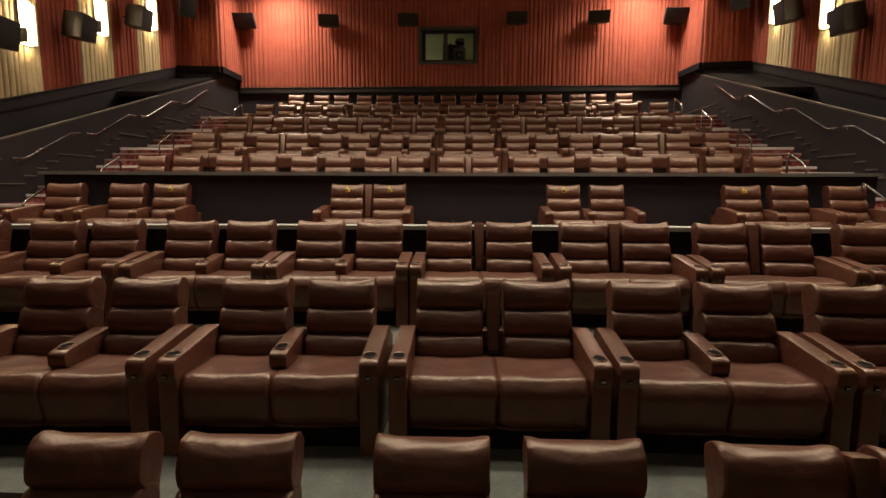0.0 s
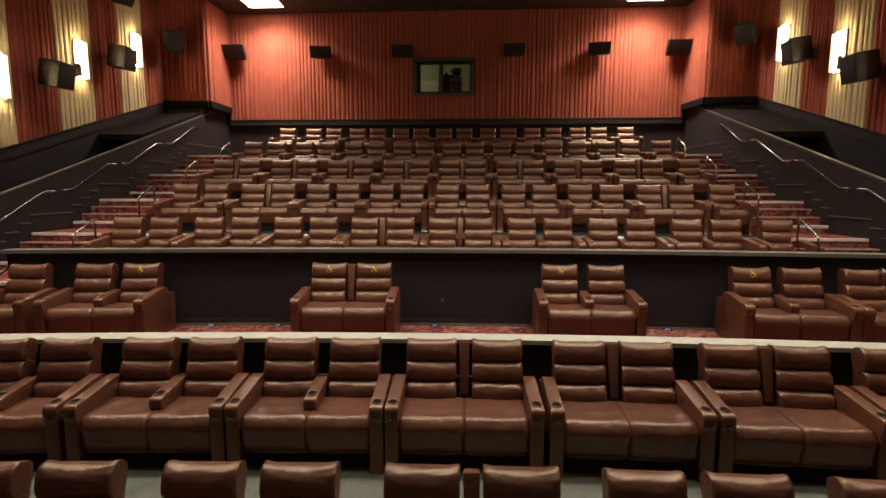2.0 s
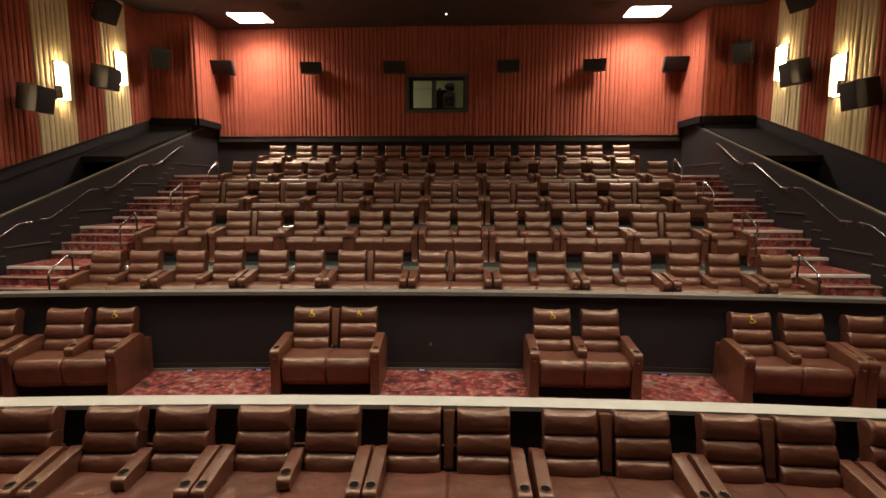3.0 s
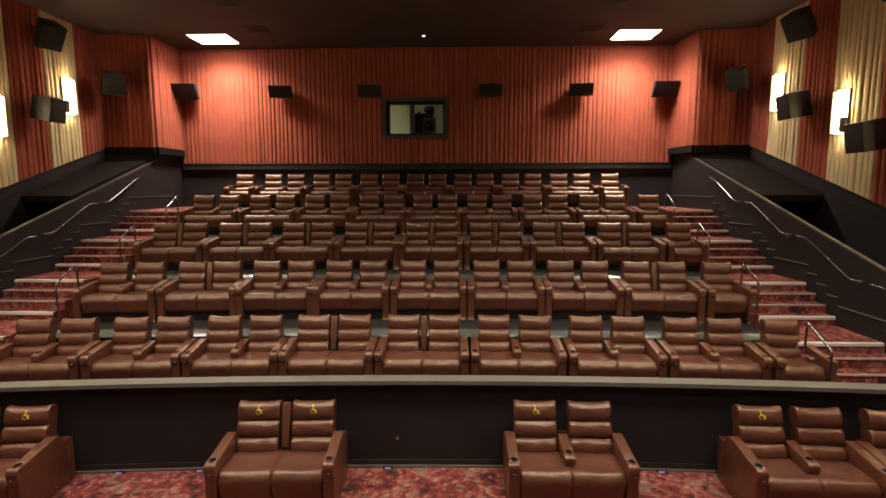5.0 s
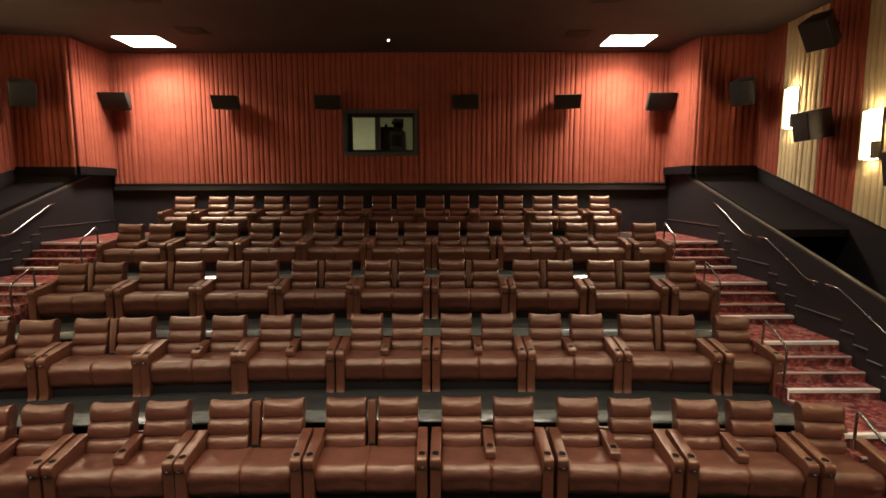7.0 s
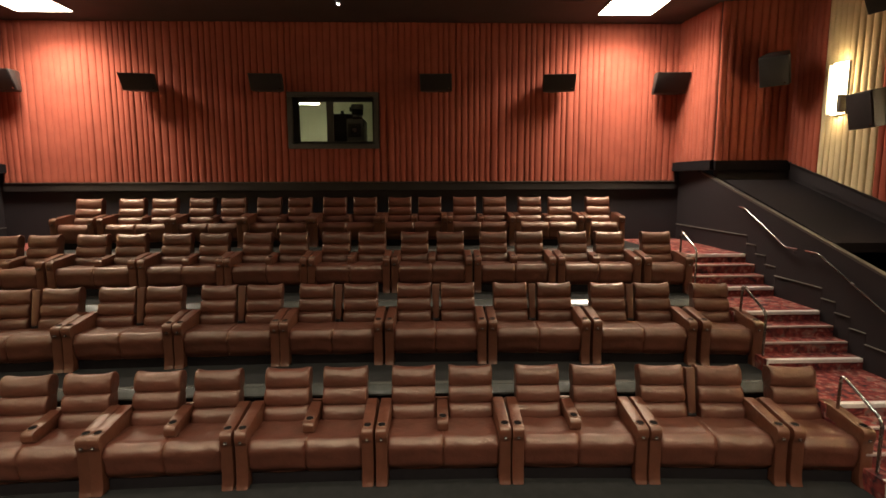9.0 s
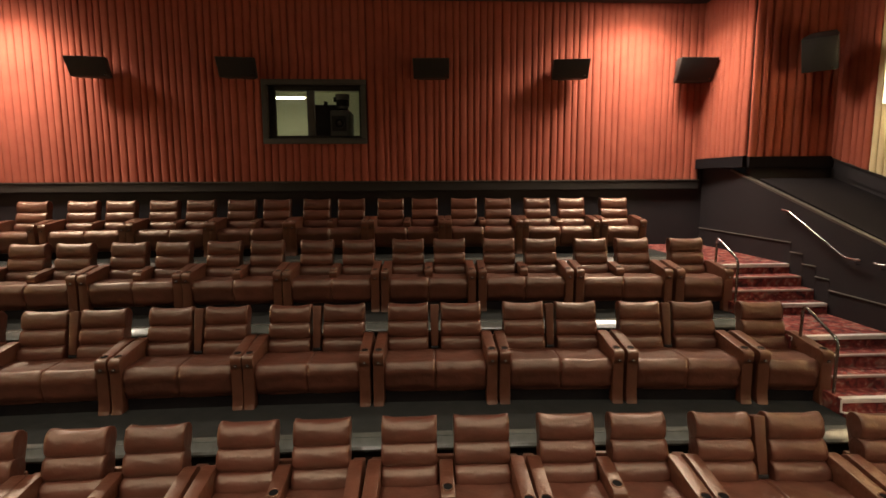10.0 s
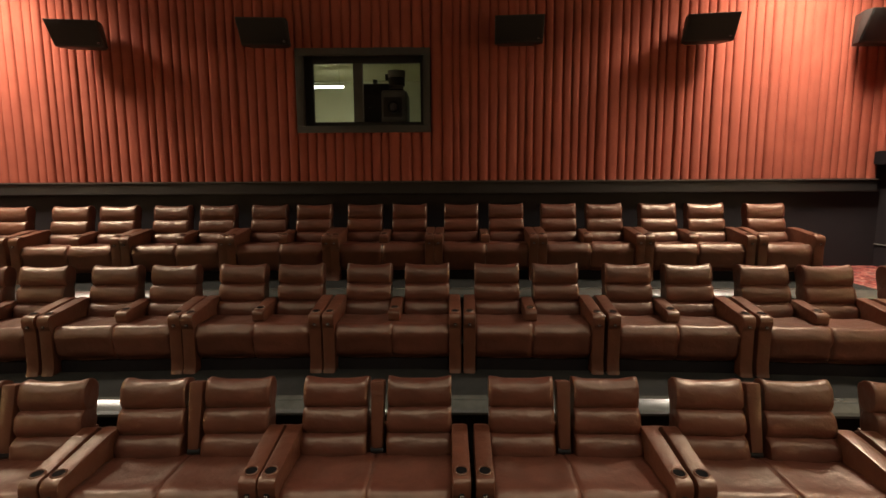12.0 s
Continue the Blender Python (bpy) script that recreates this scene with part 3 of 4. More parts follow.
def side_arm(root, x):
    arm = part("armrest", moved(arm_mesh(), pose(x, 0, 0)), LEATHER_SIDE, root)
    part("side_panel", box(x - ARM_W / 2 + 0.006, x + ARM_W / 2 - 0.006, 0.001, 0.135, 0.015, 0.575, 0.018), LEATHER_SIDE, root)
    cup_holder(arm, x, -0.775, 0.6635, 4)
    panel = part("control_panel", box(x - 0.016, x + 0.016, -0.899, -0.884, 0.527, 0.556, 0.003), BLACK_PLASTIC, arm, "black recline control")
    for dx in (-0.007, 0.007):
        part("button", disc(x + dx, -0.903, 0.541, 0.005, 0.006, 10, "y"), BUTTON_LIGHT, panel, "pale metal button")


def backrest(root, x, seed):
    base, top = LEAN_BACK
    up = (top - base).normalized()
    a = math.degrees(math.atan2(up.y, up.z))
    shell = part("backrest", moved(box(-BACK_W / 2 + 0.003, BACK_W / 2 - 0.003, -0.035, 0.10, -0.40, 0.322, 0.035), pose(x, base.y + 0.21, base.z + 0.29, -a)), LEATHER_SIDE, root)
    length = (top - base).length
    for name, s0, s1, deep, push, ears in (("lumbar_pillow", -0.01, 0.24, 0.28, 0.044, 0.006), ("back_pillow", 0.207, 0.448, 0.24, 0.022, 0.006), ("head_pillow", 0.418, 0.664, 0.22, 0.012, 0.03)):
        h = s1 - s0
        m = Matrix.Translation(base + up * (s0 + s1) / 2 + Vector((x, 0, 0))) @ pose(0, 0, 0, -a) @ pose(0, deep / 2 - push, 0)
        bm = soft_box(BACK_W, deep, h, 14, 2.2, 12, 0.0075, seed + s0 * 10, ears, 0.0, 0.07)
        part(name, moved(bm, m), LEATHER, shell, "", 180)


def seat(root, x, w, seed):
    """A deep cushion with a full front roll that runs down into the footrest panel."""
    bm = soft_box(w - 0.002, 0.75, 0.41, 16, 3.5, 12, 0.010, seed, 0, 0.026, 0.035)
    for v in bm.verts:
        # roll at the front edge, and a flatter face below it
        if v.co.y < -0.2 and v.co.z > 0.02:
            v.co.z += 0.024 * math.exp(-((v.co.y + 0.29) / 0.07) ** 2)
        if v.co.y < -0.3 and v.co.z < 0.1:
            v.co.y += 0.03 * min(1.0, (0.1 - v.co.z) / 0.12)
    part("seat_cushion", moved(bm, pose(x, -0.50, 0.315, -1.5)), LEATHER, root, "", 180)


def middle_arm(root, raised):
    if raised:
        base, top = LEAN_BACK
        up = (top - base).normalized()
        a = math.degrees(math.atan2(up.y, up.z))
        m = Matrix.Translation(base + up * 0.40) @ pose(0, 0, 0, -a)
        bar = box(-0.06, 0.06, 0.0, 0.13, -0.30, 0.255, 0.022)
        for v in bar.verts:
            if v.co.z < -0.2:
                v.co.x *= 0.78
                v.co.y += 0.015
        arm = part("centre_armrest", moved(bar, m), LEATHER_SIDE, root, "centre armrest folded up between the backs")
        part("hinge", moved(disc(-0.05, 0.06, -0.315, 0.035, 0.10, 14, "x"), m), BLACK_PLASTIC, arm, "black round hinge")
    else:
        line = [(-0.63, 0.50), (-0.655, 0.53), (-0.66, 0.60), (-0.64, 0.63), (-0.58, 0.642), (-0.14, 0.68), (-0.08, 0.65), (-0.08, 0.50)]
        arm = part("centre_armrest", slab(line, "x", -0.066, 0.066, 0.02), LEATHER_SIDE, root, "centre armrest folded down")
        cup_holder(arm, 0, -0.545, 0.6485, 5)


def recliner(kind):
    """One recliner unit, its front towards -y: kind is 'down', 'up' (a pair, by its centre armrest) or 'one' (a single)."""
    if kind == "one":
        root = thing("recliner_chair", "single brown leather recliner with three stitched back pillows", "recliner")
        half = 0.30
        seat(root, 0, 0.60, 1.7)
        backrest(root, 0, 2.3)
        side_arm(root, -half - ARM_W / 2)
        side_arm(root, half + ARM_W / 2)
    else:
        word = "raised" if kind == "up" else "lowered"
        root = thing("recliner_loveseat", "brown leather double recliner with its centre armrest " + word, "recliner")
        half = BACK_W + MID / 2
        off = (BACK_W + MID) / 2
        for s in (-1, 1):
            seat(root, s * half / 2, half, 4.1 + s)
            backrest(root, s * off, 7.7 + s * 2)
            side_arm(root, s * (half + ARM_W / 2))
        middle_arm(root, kind == "up")
    part("base", box(-half + 0.01, half - 0.01, -0.78, 0.12, 0.0, 0.13), BLACK_CLOTH, root, "black base frame", None)
    part("rear_panel", box(-half + 0.02, half - 0.02, 0.04, 0.09, 0.13, 0.62, 0.015), LEATHER_SIDE, root)
    return root


def emblem(root, x):
    """The yellow access sign sewn on a head pillow: a wheel, a seat line and a dot."""
    base, top = LEAN_BACK
    up = (top - base).normalized()
    a = math.degrees(math.atan2(up.y, up.z))
    bm = ring_bar(0, 0, -0.018, 0.032, 0.007, 16)
    disc(-0.004, -0.004, 0.055, 0.011, 0.004, 12, "y", bm)
    for p, q, r in (((-0.004, 0.04), (0.002, 0.0), 0.008), ((0.002, 0.002), (0.034, 0.002), 0.007), ((0.034, 0.002), (0.045, -0.04), 0.007)):
        d = Vector((q[0] - p[0], 0, q[1] - p[1])).normalized()
        n = Vector((-d.z, 0, d.x)) * r
        pts = [Vector((p[0], 0, p[1])) + n, Vector((q[0], 0, q[1])) + n, Vector((q[0], 0, q[1])) - n, Vector((p[0], 0, p[1])) - n]
        f = [bm.verts.new((v.x, 0.0, v.z)) for v in pts]
        b = [bm.verts.new((v.x, -0.0045, v.z)) for v in pts]
        bm.faces.new(f)
        bm.faces.new(b[::-1])
        for i in range(4):
            bm.faces.new((f[i], f[(i + 1) % 4], b[(i + 1) % 4], b[i]))
    for v in bm.verts:
        # lie on the round of the pillow
        v.co.y += 0.11 * (1 - math.sqrt(max(0.0, 1 - ((v.co.z + 0.024) / 0.125) ** 2)))
    m = Matrix.Translation(base + up * 0.565 + Vector((x, 0, 0))) @ pose(0, 0, 0, -a) @ pose(0, -0.019, 0)
    part("access_emblem", moved(bm, m), YELLOW, root, "yellow embroidered access sign", None)


MADE = {}


def put_recliner(kind, x, y, z, turn, group):
    m = pose(x, y, z, 0, 0, turn)
    if kind in MADE:
        ob = copy_thing(MADE[kind], m)
    else:
        ob = MADE[kind] = recliner(kind)
        ob.matrix_basis = m
    return tagged(ob, group=group)


D, U, S = "down", "up", "one"
ROWS = [
    # name, depth, floor, where the row reaches furthest back, units
    ("first row", 2.58, 0.20, 1.6, ((-2.75, D), (-1.13, D), (0.49, D), (2.07, U), (3.65, D))),
    ("second row", 4.47, 0.62, 1.6, ((-4.30, D), (-2.70, D), (-1.10, D), (0.49, U), (2.06, D), (3.63, D), (5.20, D))),
    ("third row", 6.46, 0.965, 1.6, ((-5.83, D), (-4.25, D), (-2.68, D), (-1.14, D), (0.40, U), (1.98, U), (3.54, U), (5.10, D))),
    ("cross aisle seats", 9.04, 1.412, 1.6, ((-6.37, S), (-5.04, D), (-1.42, U), (2.18, D), (5.02, D), (6.22, S))),
    ("first upper row", 11.29, ROW_FLOOR[0], 1.2, ((-5.96, D), (-4.40, D), (-2.85, D), (-1.32, U), (0.23, U), (1.79, D), (3.36, D), (4.93, D), (6.18, S))),
    ("second upper row", 13.34, ROW_FLOOR[1], 1.2, ((-5.91, D), (-4.36, U), (-2.84, D), (-1.33, D), (0.22, D), (1.77, D), (3.31, D), (4.85, U), (6.09, S))),
    ("third upper row", 15.36, ROW_FLOOR[2], 0.6, ((-5.98, U), (-4.43, U), (-2.90, U), (-1.36, U), (0.17, U), (1.73, U), (3.28, U), (4.84, U), (6.10, S))),
    ("fourth upper row", 17.40, ROW_FLOOR[3], 0.0, ((-6.03, D), (-4.47, D), (-2.92, D), (-1.39, D), (0.15, D), (1.70, D), (3.26, D), (4.82, D), (6.07, S))),
    ("top row", 19.38, ROW_FLOOR[4], 0.2, ((-6.00, S), (-4.75, D), (-3.23, D), (-1.72, D), (-0.21, D), (1.31, D), (2.83, D), (4.35, D), (5.57, S))),
]
for name, y, z, apex, units in ROWS:
    for x, kind in units:
        ob = put_recliner(kind, x, bent(y, x, apex), z, -math.degrees((x - apex) / BEND), name)
        if name == "cross aisle seats":
            off = (BACK_W + MID) / 2
            for d in {-5.04: (off,), -1.42: (-off, off), 2.18: (-off,), 5.02: (-off,)}.get(x, ()):
                emblem(ob, d)

# ---- lamps ----
def ceiling_panel(x0, x1, y0, y1):
    lamp = thing("ceiling_light", "bright recessed warm-white ceiling light panel", "ceiling light", "ceiling light panels")
    cx, cy = (x0 + x1) / 2, (y0 + y1) / 2
    lamp.location = (cx, cy, CEIL)
    w, d = (x1 - x0) / 2, (y1 - y0) / 2
    for a, b, c, e in ((-w, w, -d, -d + 0.03), (-w, w, d - 0.03, d), (-w, -w + 0.03, -d + 0.031, d - 0.031), (w - 0.03, w, -d + 0.031, d - 0.031)):
        part("frame", box(a, b, c, e, -0.012, -0.001, 0.003), FRAME_GREY, lamp)
    part("diffuser", box(-w + 0.04, w - 0.04, -d + 0.04, d - 0.04, -0.02, -0.002, 0.008), PANEL_LIGHT, lamp, "glowing prismatic diffuser", None)
    data = bpy.data.lights.new("panel_light", "AREA")
    data.shape, data.size, data.size_y = "RECTANGLE", 2 * w - 0.1, 2 * d - 0.1
    data.energy, data.color, data.spread = PANEL_WATTS, (1.0, 0.86, 0.69), radians(PANEL_SPREAD)
    new("panel_light", data).location = (cx, cy, CEIL - 0.03)


ceiling_panel(-7.17, -5.95, 17.97, 19.0)
ceiling_panel(5.38, 6.62, 17.97, 19.0)


def downlight(x, y, power):
    """An unseen can, added as fill, that throws a wide cone straight down."""
    can = thing("recessed_downlight", "unseen ceiling lamp with a black baffle, added to brighten the seats", "downlight", "recessed downlights")
    can.location = (x, y, CEIL)
    part("ring", ring_bar(0, 0, -0.006, 0.16, 0.03, 24, "z"), FRAME_GREY, can)
    part("baffle", disc(0, 0, -0.004, 0.13, 0.003, 24), BLACK_PLASTIC, can)
    data = bpy.data.lights.new("added_fill_bulb", "SPOT")
    data.energy, data.color, data.shadow_soft_size = power, (1.0, 0.87, 0.70), 0.5
    data.spot_size, data.spot_blend = radians(FILL_CONE), 0.55
    new("added_fill_bulb", data).location = (x, y, CEIL - 0.16)


for y, power, across in FILL_ROWS:
    for x in across:
        downlight(x, y, power)


def spot(x, y):
    lamp = thing("ceiling_spot", "small bright round ceiling spot light", "spot light", "ceiling spots")
    lamp.location = (x, y, CEIL)
    part("ring", ring_bar(0, 0, -0.012, 0.045, 0.015, 20, "z"), FRAME_GREY, lamp)
    part("bulb", disc(0, 0, -0.014, 0.027, 0.008, 16), SPOT_LIGHT, lamp, "glowing white lens")


spot(-0.21, 18.4)
spot(-0.2, 15.05)


def sconce(x, y, z, s):
    """A tall wall sconce; s is the way out of the wall along x."""
    lamp = thing("wall_sconce", "tall glowing wall sconce with a curved frosted diffuser", "wall sconce", "wall sconces")
    lamp.location = (x, y, z)
    back = box(min(0, s * 0.04), max(0, s * 0.04), -0.15, 0.15, -0.47, 0.47, 0.006)
    part("back_plate", back, FRAME_GREY, lamp, "dark back plate")
    pts = [(s * (0.045 + 0.11 * math.sin(t)), -0.135 * math.cos(t)) for t in [math.pi * i / 12 for i in range(13)]]
    part("diffuser", slab(pts, "z", -0.45, 0.45), SCONCE_LIGHT, lamp, "glowing frosted diffuser", 60)
    part("bracket", box(min(s * 0.05, s * 0.17), max(s * 0.05, s * 0.17), -0.165, -0.085, -0.44, -0.12, 0.008), CAP_GREY, lamp, "grey metal bracket")
    # hidden shield, added to hold the sconce's light off the rear corner
    part("corner_shield", box(min(s * 0.041, s * 0.185), max(s * 0.041, s * 0.185), 0.138, 0.146, -0.45, 0.45), FRAME_GREY, lamp, "dark shield added to block light towards the corner")


for y, z in ((16.40, 7.68), (14.12, 6.88), (11.72, 6.0), (9.35, 5.25)):
    sconce(LEFT_WALL + 0.07, y, z, 1)
for y, z in ((16.55, 7.68), (14.22, 6.86), (11.5, 6.02), (9.2, 5.27)):
    sconce(RIGHT_WALL - 0.07, y, z, -1)


# ---- loudspeakers ----
def loudspeaker(name, place, w, h, d, turn, tilt, label, group, wall, rake=0.0):
    """A cabinet, wider at its front (-y before turning), its face raked back towards the foot, with grille and a bracket to the wall point."""
    sp = thing(name, label, "loudspeaker", group)
    sp.matrix_basis = pose(*place, 0, 0, turn)
    tip = pose(0, 0, 0, tilt)
    k = 0.30
    outline = [(-w / 2, -d / 2), (w / 2, -d / 2), (w / 2, -d / 2 + d * 0.35), (w / 2 * (1 - k), d / 2), (-w / 2 * (1 - k), d / 2), (-w / 2, -d / 2 + d * 0.35)]

    def raked(bm):
        for v in bm.verts:
            front = min(1.0, max(0.0, (d / 2 - v.co.y) / d))
            v.co.y += front * rake * (0.5 - v.co.z / h)
        return moved(bm, tip)
    part("cabinet", raked(slab(outline, "z", -h / 2, h / 2, 0.012)), SPEAKER, sp)
    part("grille", raked(box(-w / 2 + 0.02, w / 2 - 0.02, -d / 2 - 0.012, -d / 2 - 0.001, -h / 2 + 0.02, h / 2 - 0.02, 0.004)), GRILLE, sp, "black mesh grille")
    part("badge", raked(box(w / 2 - 0.09, w / 2 - 0.05, -d / 2 - 0.016, -d / 2 - 0.0125, -h / 2 + 0.04, -h / 2 + 0.06)), CHROME, sp, "small metal badge")
    tail = sp.matrix_basis.inverted() @ Vector(wall)
    part("bracket", tube([tip @ Vector((0, d / 2 - 0.03, 0)), tip @ Vector((0, d / 2 + 0.03, 0)), tail], 0.025), BLACK_PLASTIC, sp, "black mounting arm")
    for e in (-1, 1):
        part("yoke", moved(box(e * w * 0.18 - 0.015, e * w * 0.18 + 0.015, d / 2 - 0.02, d / 2 + 0.05, -h * 0.3, h * 0.3, 0.004), tip), BLACK_PLASTIC, sp)
    return sp


for x, turn in ((-4.83, 8), (-2.0, 4), (1.82, -4), (4.64, -8)):
    loudspeaker("rear_loudspeaker", (x, BACK - 0.42, 8.265), 0.72, 0.345, 0.48, turn, 3, "black wedge loudspeaker on the red rear drapery", "rear loudspeakers", (x, BACK - 0.02, 8.36), 0.24)
loudspeaker("rear_loudspeaker", (7.2, 19.22, 8.26), 0.76, 0.44, 0.50, 0, 3, "black wedge loudspeaker in the rear corner", "rear loudspeakers", (7.55, BACK - 0.05, 8.28), 0.22)
loudspeaker("rear_loudspeaker", (-7.86, 19.22, 8.30), 0.76, 0.44, 0.50, 0, 3, "black wedge loudspeaker in the rear corner", "rear loudspeakers", (-8.2, BACK - 0.05, 8.28), 0.22)
loudspeaker("corner_loudspeaker", (8.58, 17.55, 8.24), 0.52, 0.58, 0.42, -46, 24, "dark loudspeaker on the shaded corner drapery", "corner loudspeakers", (8.8, 17.97, 8.35))
loudspeaker("corner_loudspeaker", (-9.05, 17.42, 8.22), 0.52, 0.58, 0.42, 46, 24, "dark loudspeaker on the shaded corner drapery", "corner loudspeakers", (-9.3, 17.9, 8.35))
for y, z in ((15.33, 7.17), (12.98, 6.24), (10.70, 5.48)):
    loudspeaker("side_loudspeaker", (RIGHT_WALL - 0.47, y, z), 0.56, 0.58, 0.52, -94, 10, "black surround loudspeaker on the side drapery", "side loudspeakers", (RIGHT_WALL, y + 0.12, z + 0.06))
    loudspeaker("side_loudspeaker", (LEFT_WALL + 0.55, y - 0.2, z), 0.56, 0.58, 0.52, 94, 10, "black surround loudspeaker on the side drapery", "side loudspeakers", (LEFT_WALL, y - 0.08, z + 0.06))
for y in (15.35, 12.6):
    loudspeaker("ceiling_loudspeaker", (RIGHT_WALL - 0.55, y - 0.15, 8.98), 0.54, 0.60, 0.42, -66, 36, "black loudspeaker hung high under the ceiling", "high loudspeakers", (RIGHT_WALL, y + 0.1, 9.2))
    loudspeaker("ceiling_loudspeaker", (LEFT_WALL + 0.55, y, 8.98), 0.54, 0.60, 0.42, 66, 36, "black loudspeaker hung high under the ceiling", "high loudspeakers", (LEFT_WALL, y + 0.1, 9.2))


# ---- ceiling fittings ----
def vent(x, y):
    v = thing("ceiling_vent", "dark square louvred ceiling vent", "vent", "ceiling vents")
    v.location = (x, y, CEIL)
    part("frame", box(-0.32, 0.32, -0.32, 0.32, -0.012, -0.001, 0.003), CEIL_PAINT, v)
    for i in range(7):
        part("slat", moved(box(-0.28, 0.28, -0.03, 0.03, -0.003, 0.003), pose(0, -0.24 + 0.08 * i, -0.018, 8)), CEIL_PAINT, v)


vent(-4.9, 15.4)
vent(4.6, 15.45)
vent(4.56, 17.9)
vent(-4.9, 17.6)

# ---- the booth window and the booth ----
win = thing("window_booth", "dark framed booth window with two glass panes", "", "", "structure")
fy0 = BACK - 0.075
part("window_frame", box(-1.67, 0.47, fy0, BACK - 0.001, WZ1, 8.13, 0.006), FRAME_GREY, win)
part("window_frame", box(-1.67, 0.47, fy0, BACK - 0.001, 6.82, WZ0, 0.006), FRAME_GREY, win)
part("window_frame", box(-1.67, WX0, fy0, BACK - 0.001, WZ0 + 0.001, WZ1 - 0.001, 0.006), FRAME_GREY, win)
part("window_frame", box(WX1, 0.47, fy0, BACK - 0.001, WZ0 + 0.001, WZ1 - 0.001, 0.006), FRAME_GREY, win)
for x0, x1, z0, z1 in ((WX0, WX0 + 0.13, WZ0, WZ1), (WX1 - 0.05, WX1, WZ0, WZ1), (WX0 + 0.131, WX1 - 0.051, WZ1 - 0.10, WZ1), (WX0 + 0.131, WX1 - 0.051, WZ0, WZ0 + 0.07)):
    part("inner_frame", box(x0, x1, BACK + 0.05, BACK + 0.13, z0, z1, 0.004), BLACK_PLASTIC, win)
part("mullion", box(-0.77, -0.62, BACK + 0.04, BACK + 0.14, WZ0 + 0.071, WZ1 - 0.101, 0.004), FRAME_GREY, win)
for x0, x1 in ((WX0 + 0.131, -0.771), (-0.619, WX1 - 0.051)):
    pane = part("pane", box(x0, x1, BACK + 0.085, BACK + 0.093, WZ0 + 0.071, WZ1 - 0.101), GLASS, win, "clear glass pane", None)
    pane.visible_shadow = False
booth = bmesh.new()
bx0, bx1, by0, by1, bz0, bz1 = -9.0, 3.4, BACK + 0.25, 36.0, 5.7, 10.6
for b in ((bx0 - 0.1, bx0, by0, by1, bz0, bz1), (bx1, bx1 + 0.1, by0, by1, bz0, bz1), (bx0, bx1, by1, by1 + 0.1, bz0, bz1), (bx0, bx1, by0, by1, bz0 - 0.1, bz0), (bx0, bx1, by0, by1, bz1, bz1 + 0.1)):
    box(*b, 0, booth)
structure("wall_booth", booth, BOOTH_WALL, "pale greenish projection booth walls")
tube_lamp = thing("tube_light", "bright fluorescent tube light in the projection booth", "tube light")
tube_lamp.location = (-4.25, 33.0, 9.87)
part("housing", box(-0.68, 0.68, -0.11, 0.11, 0.0, 0.06, 0.006), BOOTH_WALL, tube_lamp)
for x in (-0.5, 0.5):
    part("hanger", tube([(x, 0, 0.06), (x, 0, 0.73)], 0.006, 6), FRAME_GREY, tube_lamp)
part("tube", box(-0.65, 0.65, -0.10, 0.10, -0.05, -0.001, 0.006), TUBE_LIGHT, tube_lamp, "glowing tube")
proj = thing("film_projector", "dark cinema projector with lens turret behind the glass", "projector")
proj.location = (-0.30, 20.7, 5.7)
part("cabinet", box(-0.55, 0.0, -0.1, 0.7, 0.0, 2.06, 0.02), BLACK_PLASTIC, proj)
part("head", box(-0.12, 0.32, -0.25, 0.5, 1.15, 1.92, 0.03), PROJECTOR_GREY, proj)
part("lens_plate", box(-0.08, 0.24, -0.262, -0.251, 1.46, 1.80, 0.01), FRAME_GREY, proj, "dark lens plate")
part("lens", disc(0.10, -0.36, 1.62, 0.10, 0.12, 20, "y"), BLACK_PLASTIC, proj)
part("lens", disc(0.10, -0.37, 1.62, 0.065, 0.01, 20, "y"), CHROME, proj, "glass-fronted lens")
part("turret", disc(0.12, 0.1, 1.921, 0.13, 0.06, 20, "z"), CHROME, proj, "bright metal collar")
part("turret", disc(0.12, 0.1, 1.982, 0.12, 0.063, 20, "z"), PROJECTOR_GREY, proj)
part("turret", disc(0.12, 0.1, 2.046, 0.15, 0.14, 20, "z"), BLACK_PLASTIC, proj)
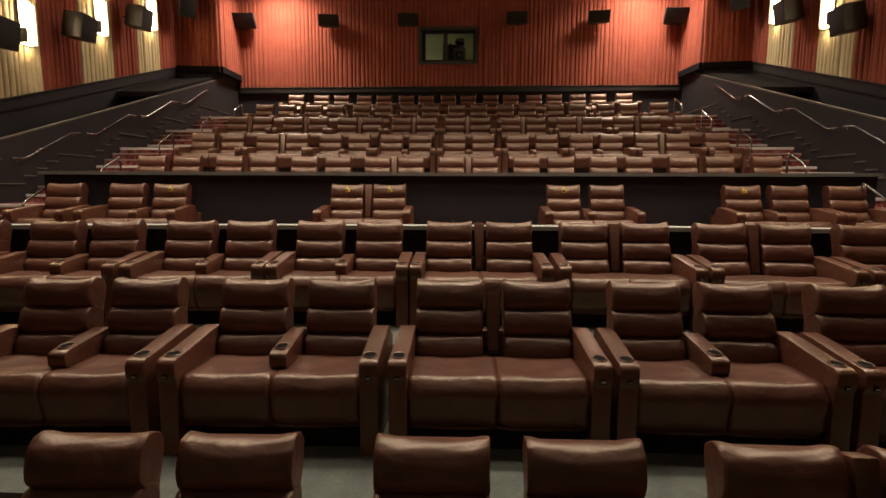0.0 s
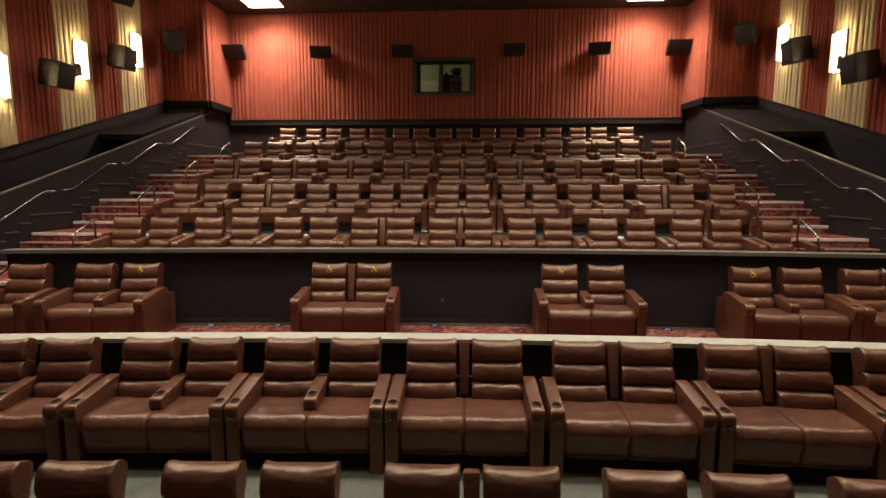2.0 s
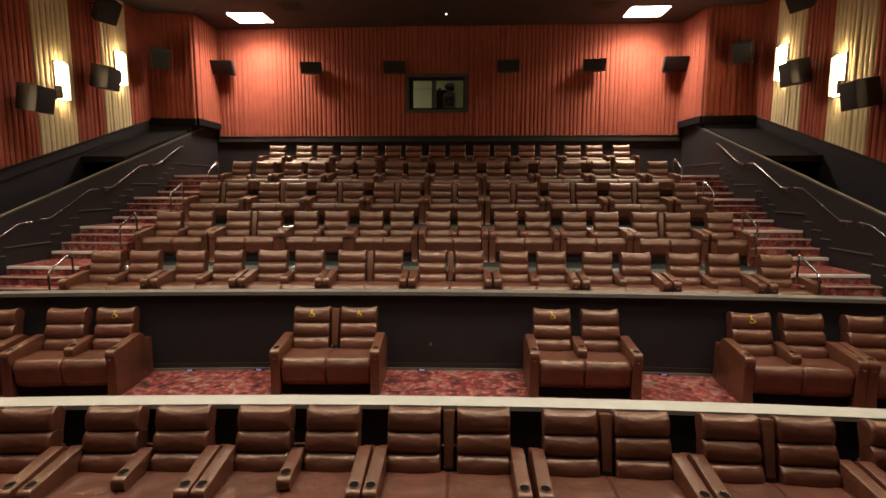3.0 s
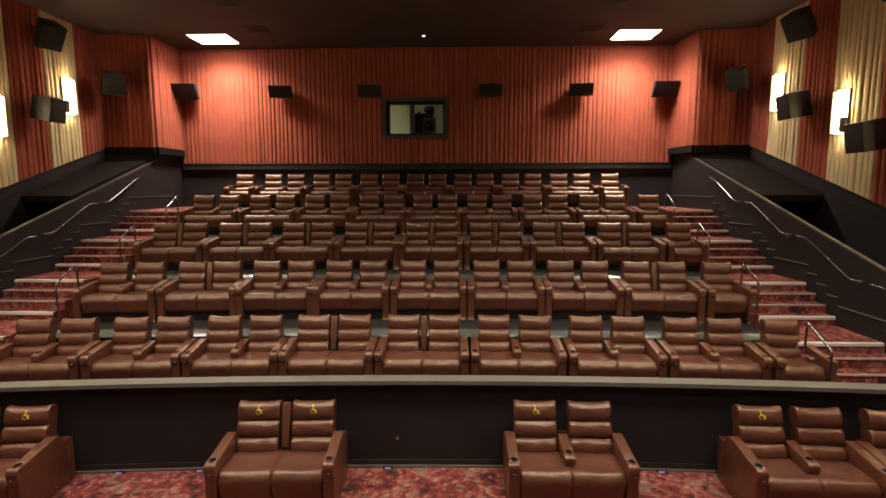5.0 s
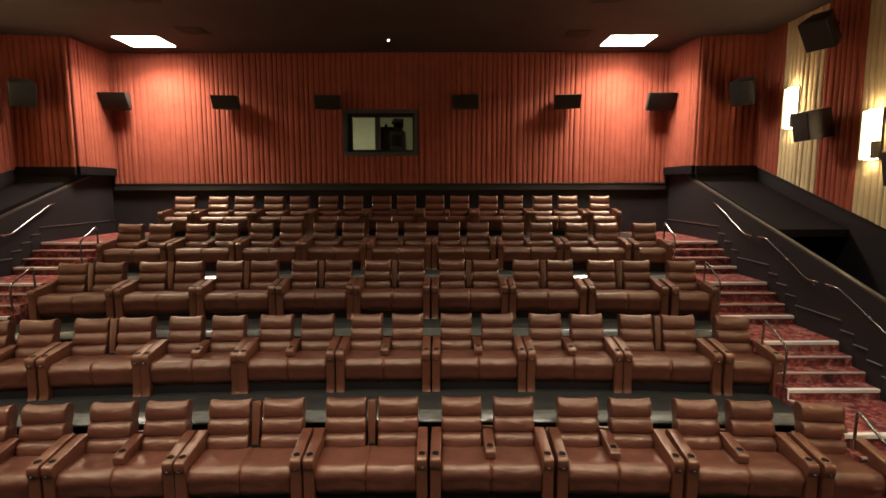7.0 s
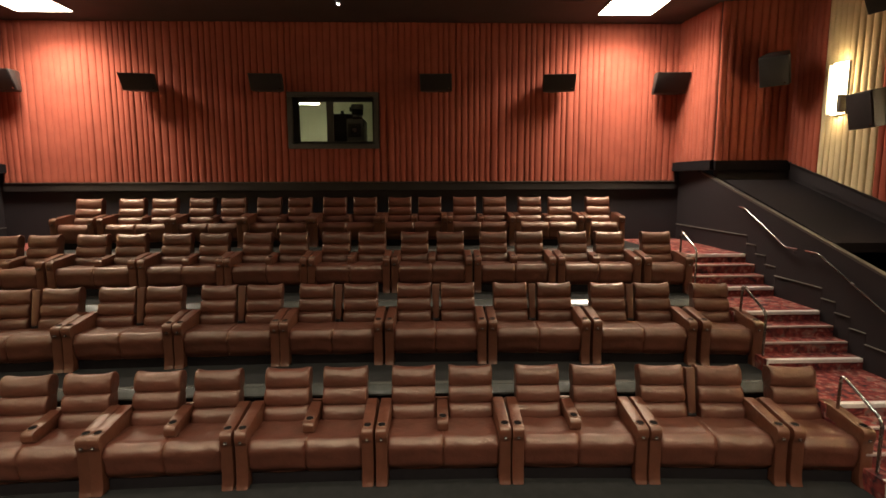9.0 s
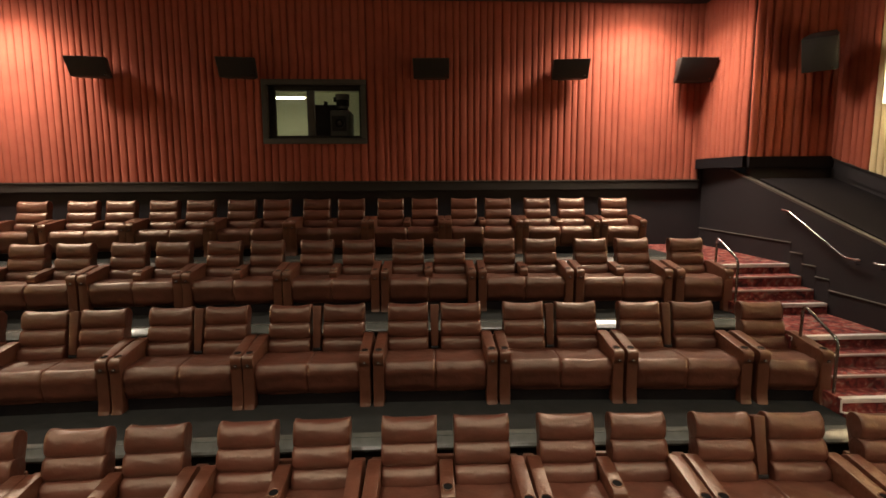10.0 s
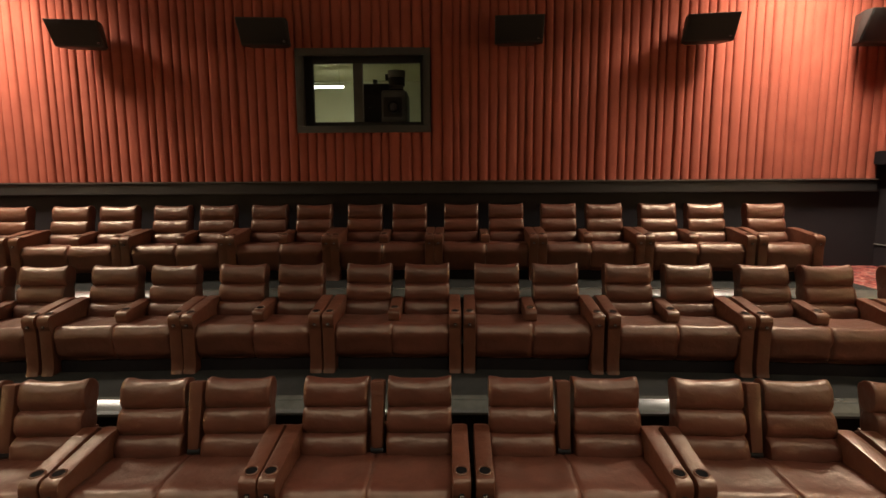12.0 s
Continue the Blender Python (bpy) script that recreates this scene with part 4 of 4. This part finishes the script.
part("turret", disc(0.12, 0.1, 2.187, 0.16, 0.12, 20, "z"), PROJECTOR_GREY, proj)
part("knob", disc(-0.08, 0.1, 2.2, 0.06, 0.08, 12, "x"), BLACK_PLASTIC, proj)
part("knob", box(-0.30, -0.22, 0.0, 0.1, 2.061, 2.15, 0.01), BLACK_PLASTIC, proj)

# ---- rails ----
def wall_handrail(x, s, points):
    r = thing("handrail", "brushed steel handrail on the black knee wall", "handrail", "wall handrails")
    y0, z0 = points[0]
    r.location = (x, y0, z0)
    pts = [(-s * 0.075, y - y0, z - z0) for y, z in points]
    part("bar", tube(rounded(pts, 0.06), 0.0165), CHROME, r)
    for y, z in (points[0], points[-1]):
        yy = y - y0 + (-0.10 if (y, z) == points[0] else 0.10)
        part("bracket", tube([(-s * 0.075, yy, z - z0 - 0.012), (-s * 0.06, yy, z - z0 - 0.07), (-s * 0.001, yy, z - z0 - 0.075)], 0.009, 8), CHROME, r)


for k in range(5):
    for face, s, fall in ((KNEE_R, 1, 0.625), (KNEE_L, -1, 0.652)):
        dy, dz = -PITCH * k - (0.28 if s > 0 else 0), -fall * k
        wall_handrail(face, s, [((17.38 if k else 17.25) + dy, 5.52 + dz), (17.10 + dy, 5.51 + dz), (15.88 + dy, 4.90 + dz), (15.60 + dy, 4.90 + dz)])


def aisle_rail(x, y, z, s):
    r = thing("aisle_rail", "bent steel grab rail at the row end", "grab rail", "aisle grab rails")
    r.location = (x, y, z)
    part("bar", tube(rounded([(0, 0, -0.08), (0, 0.0, 0.72), (0, 0.05, 0.79), (0, 0.58, 1.05), (0, 0.60, 0.47)], 0.07), 0.019), CHROME, r)
    part("flange", disc(0, 0.60, 0.48, 0.04, 0.012), CHROME, r)


for k in range(5):
    y = 8.16 + PITCH * k
    z = (H_FLOOR if k == 0 else ROW_FLOOR[k - 1])
    aisle_rail(AISLE_R + 0.05, y, z + 0.06, 1)
    aisle_rail(AISLE_L - 0.05 if k else AISLE_L + 0.06, y, z - 0.02, -1)
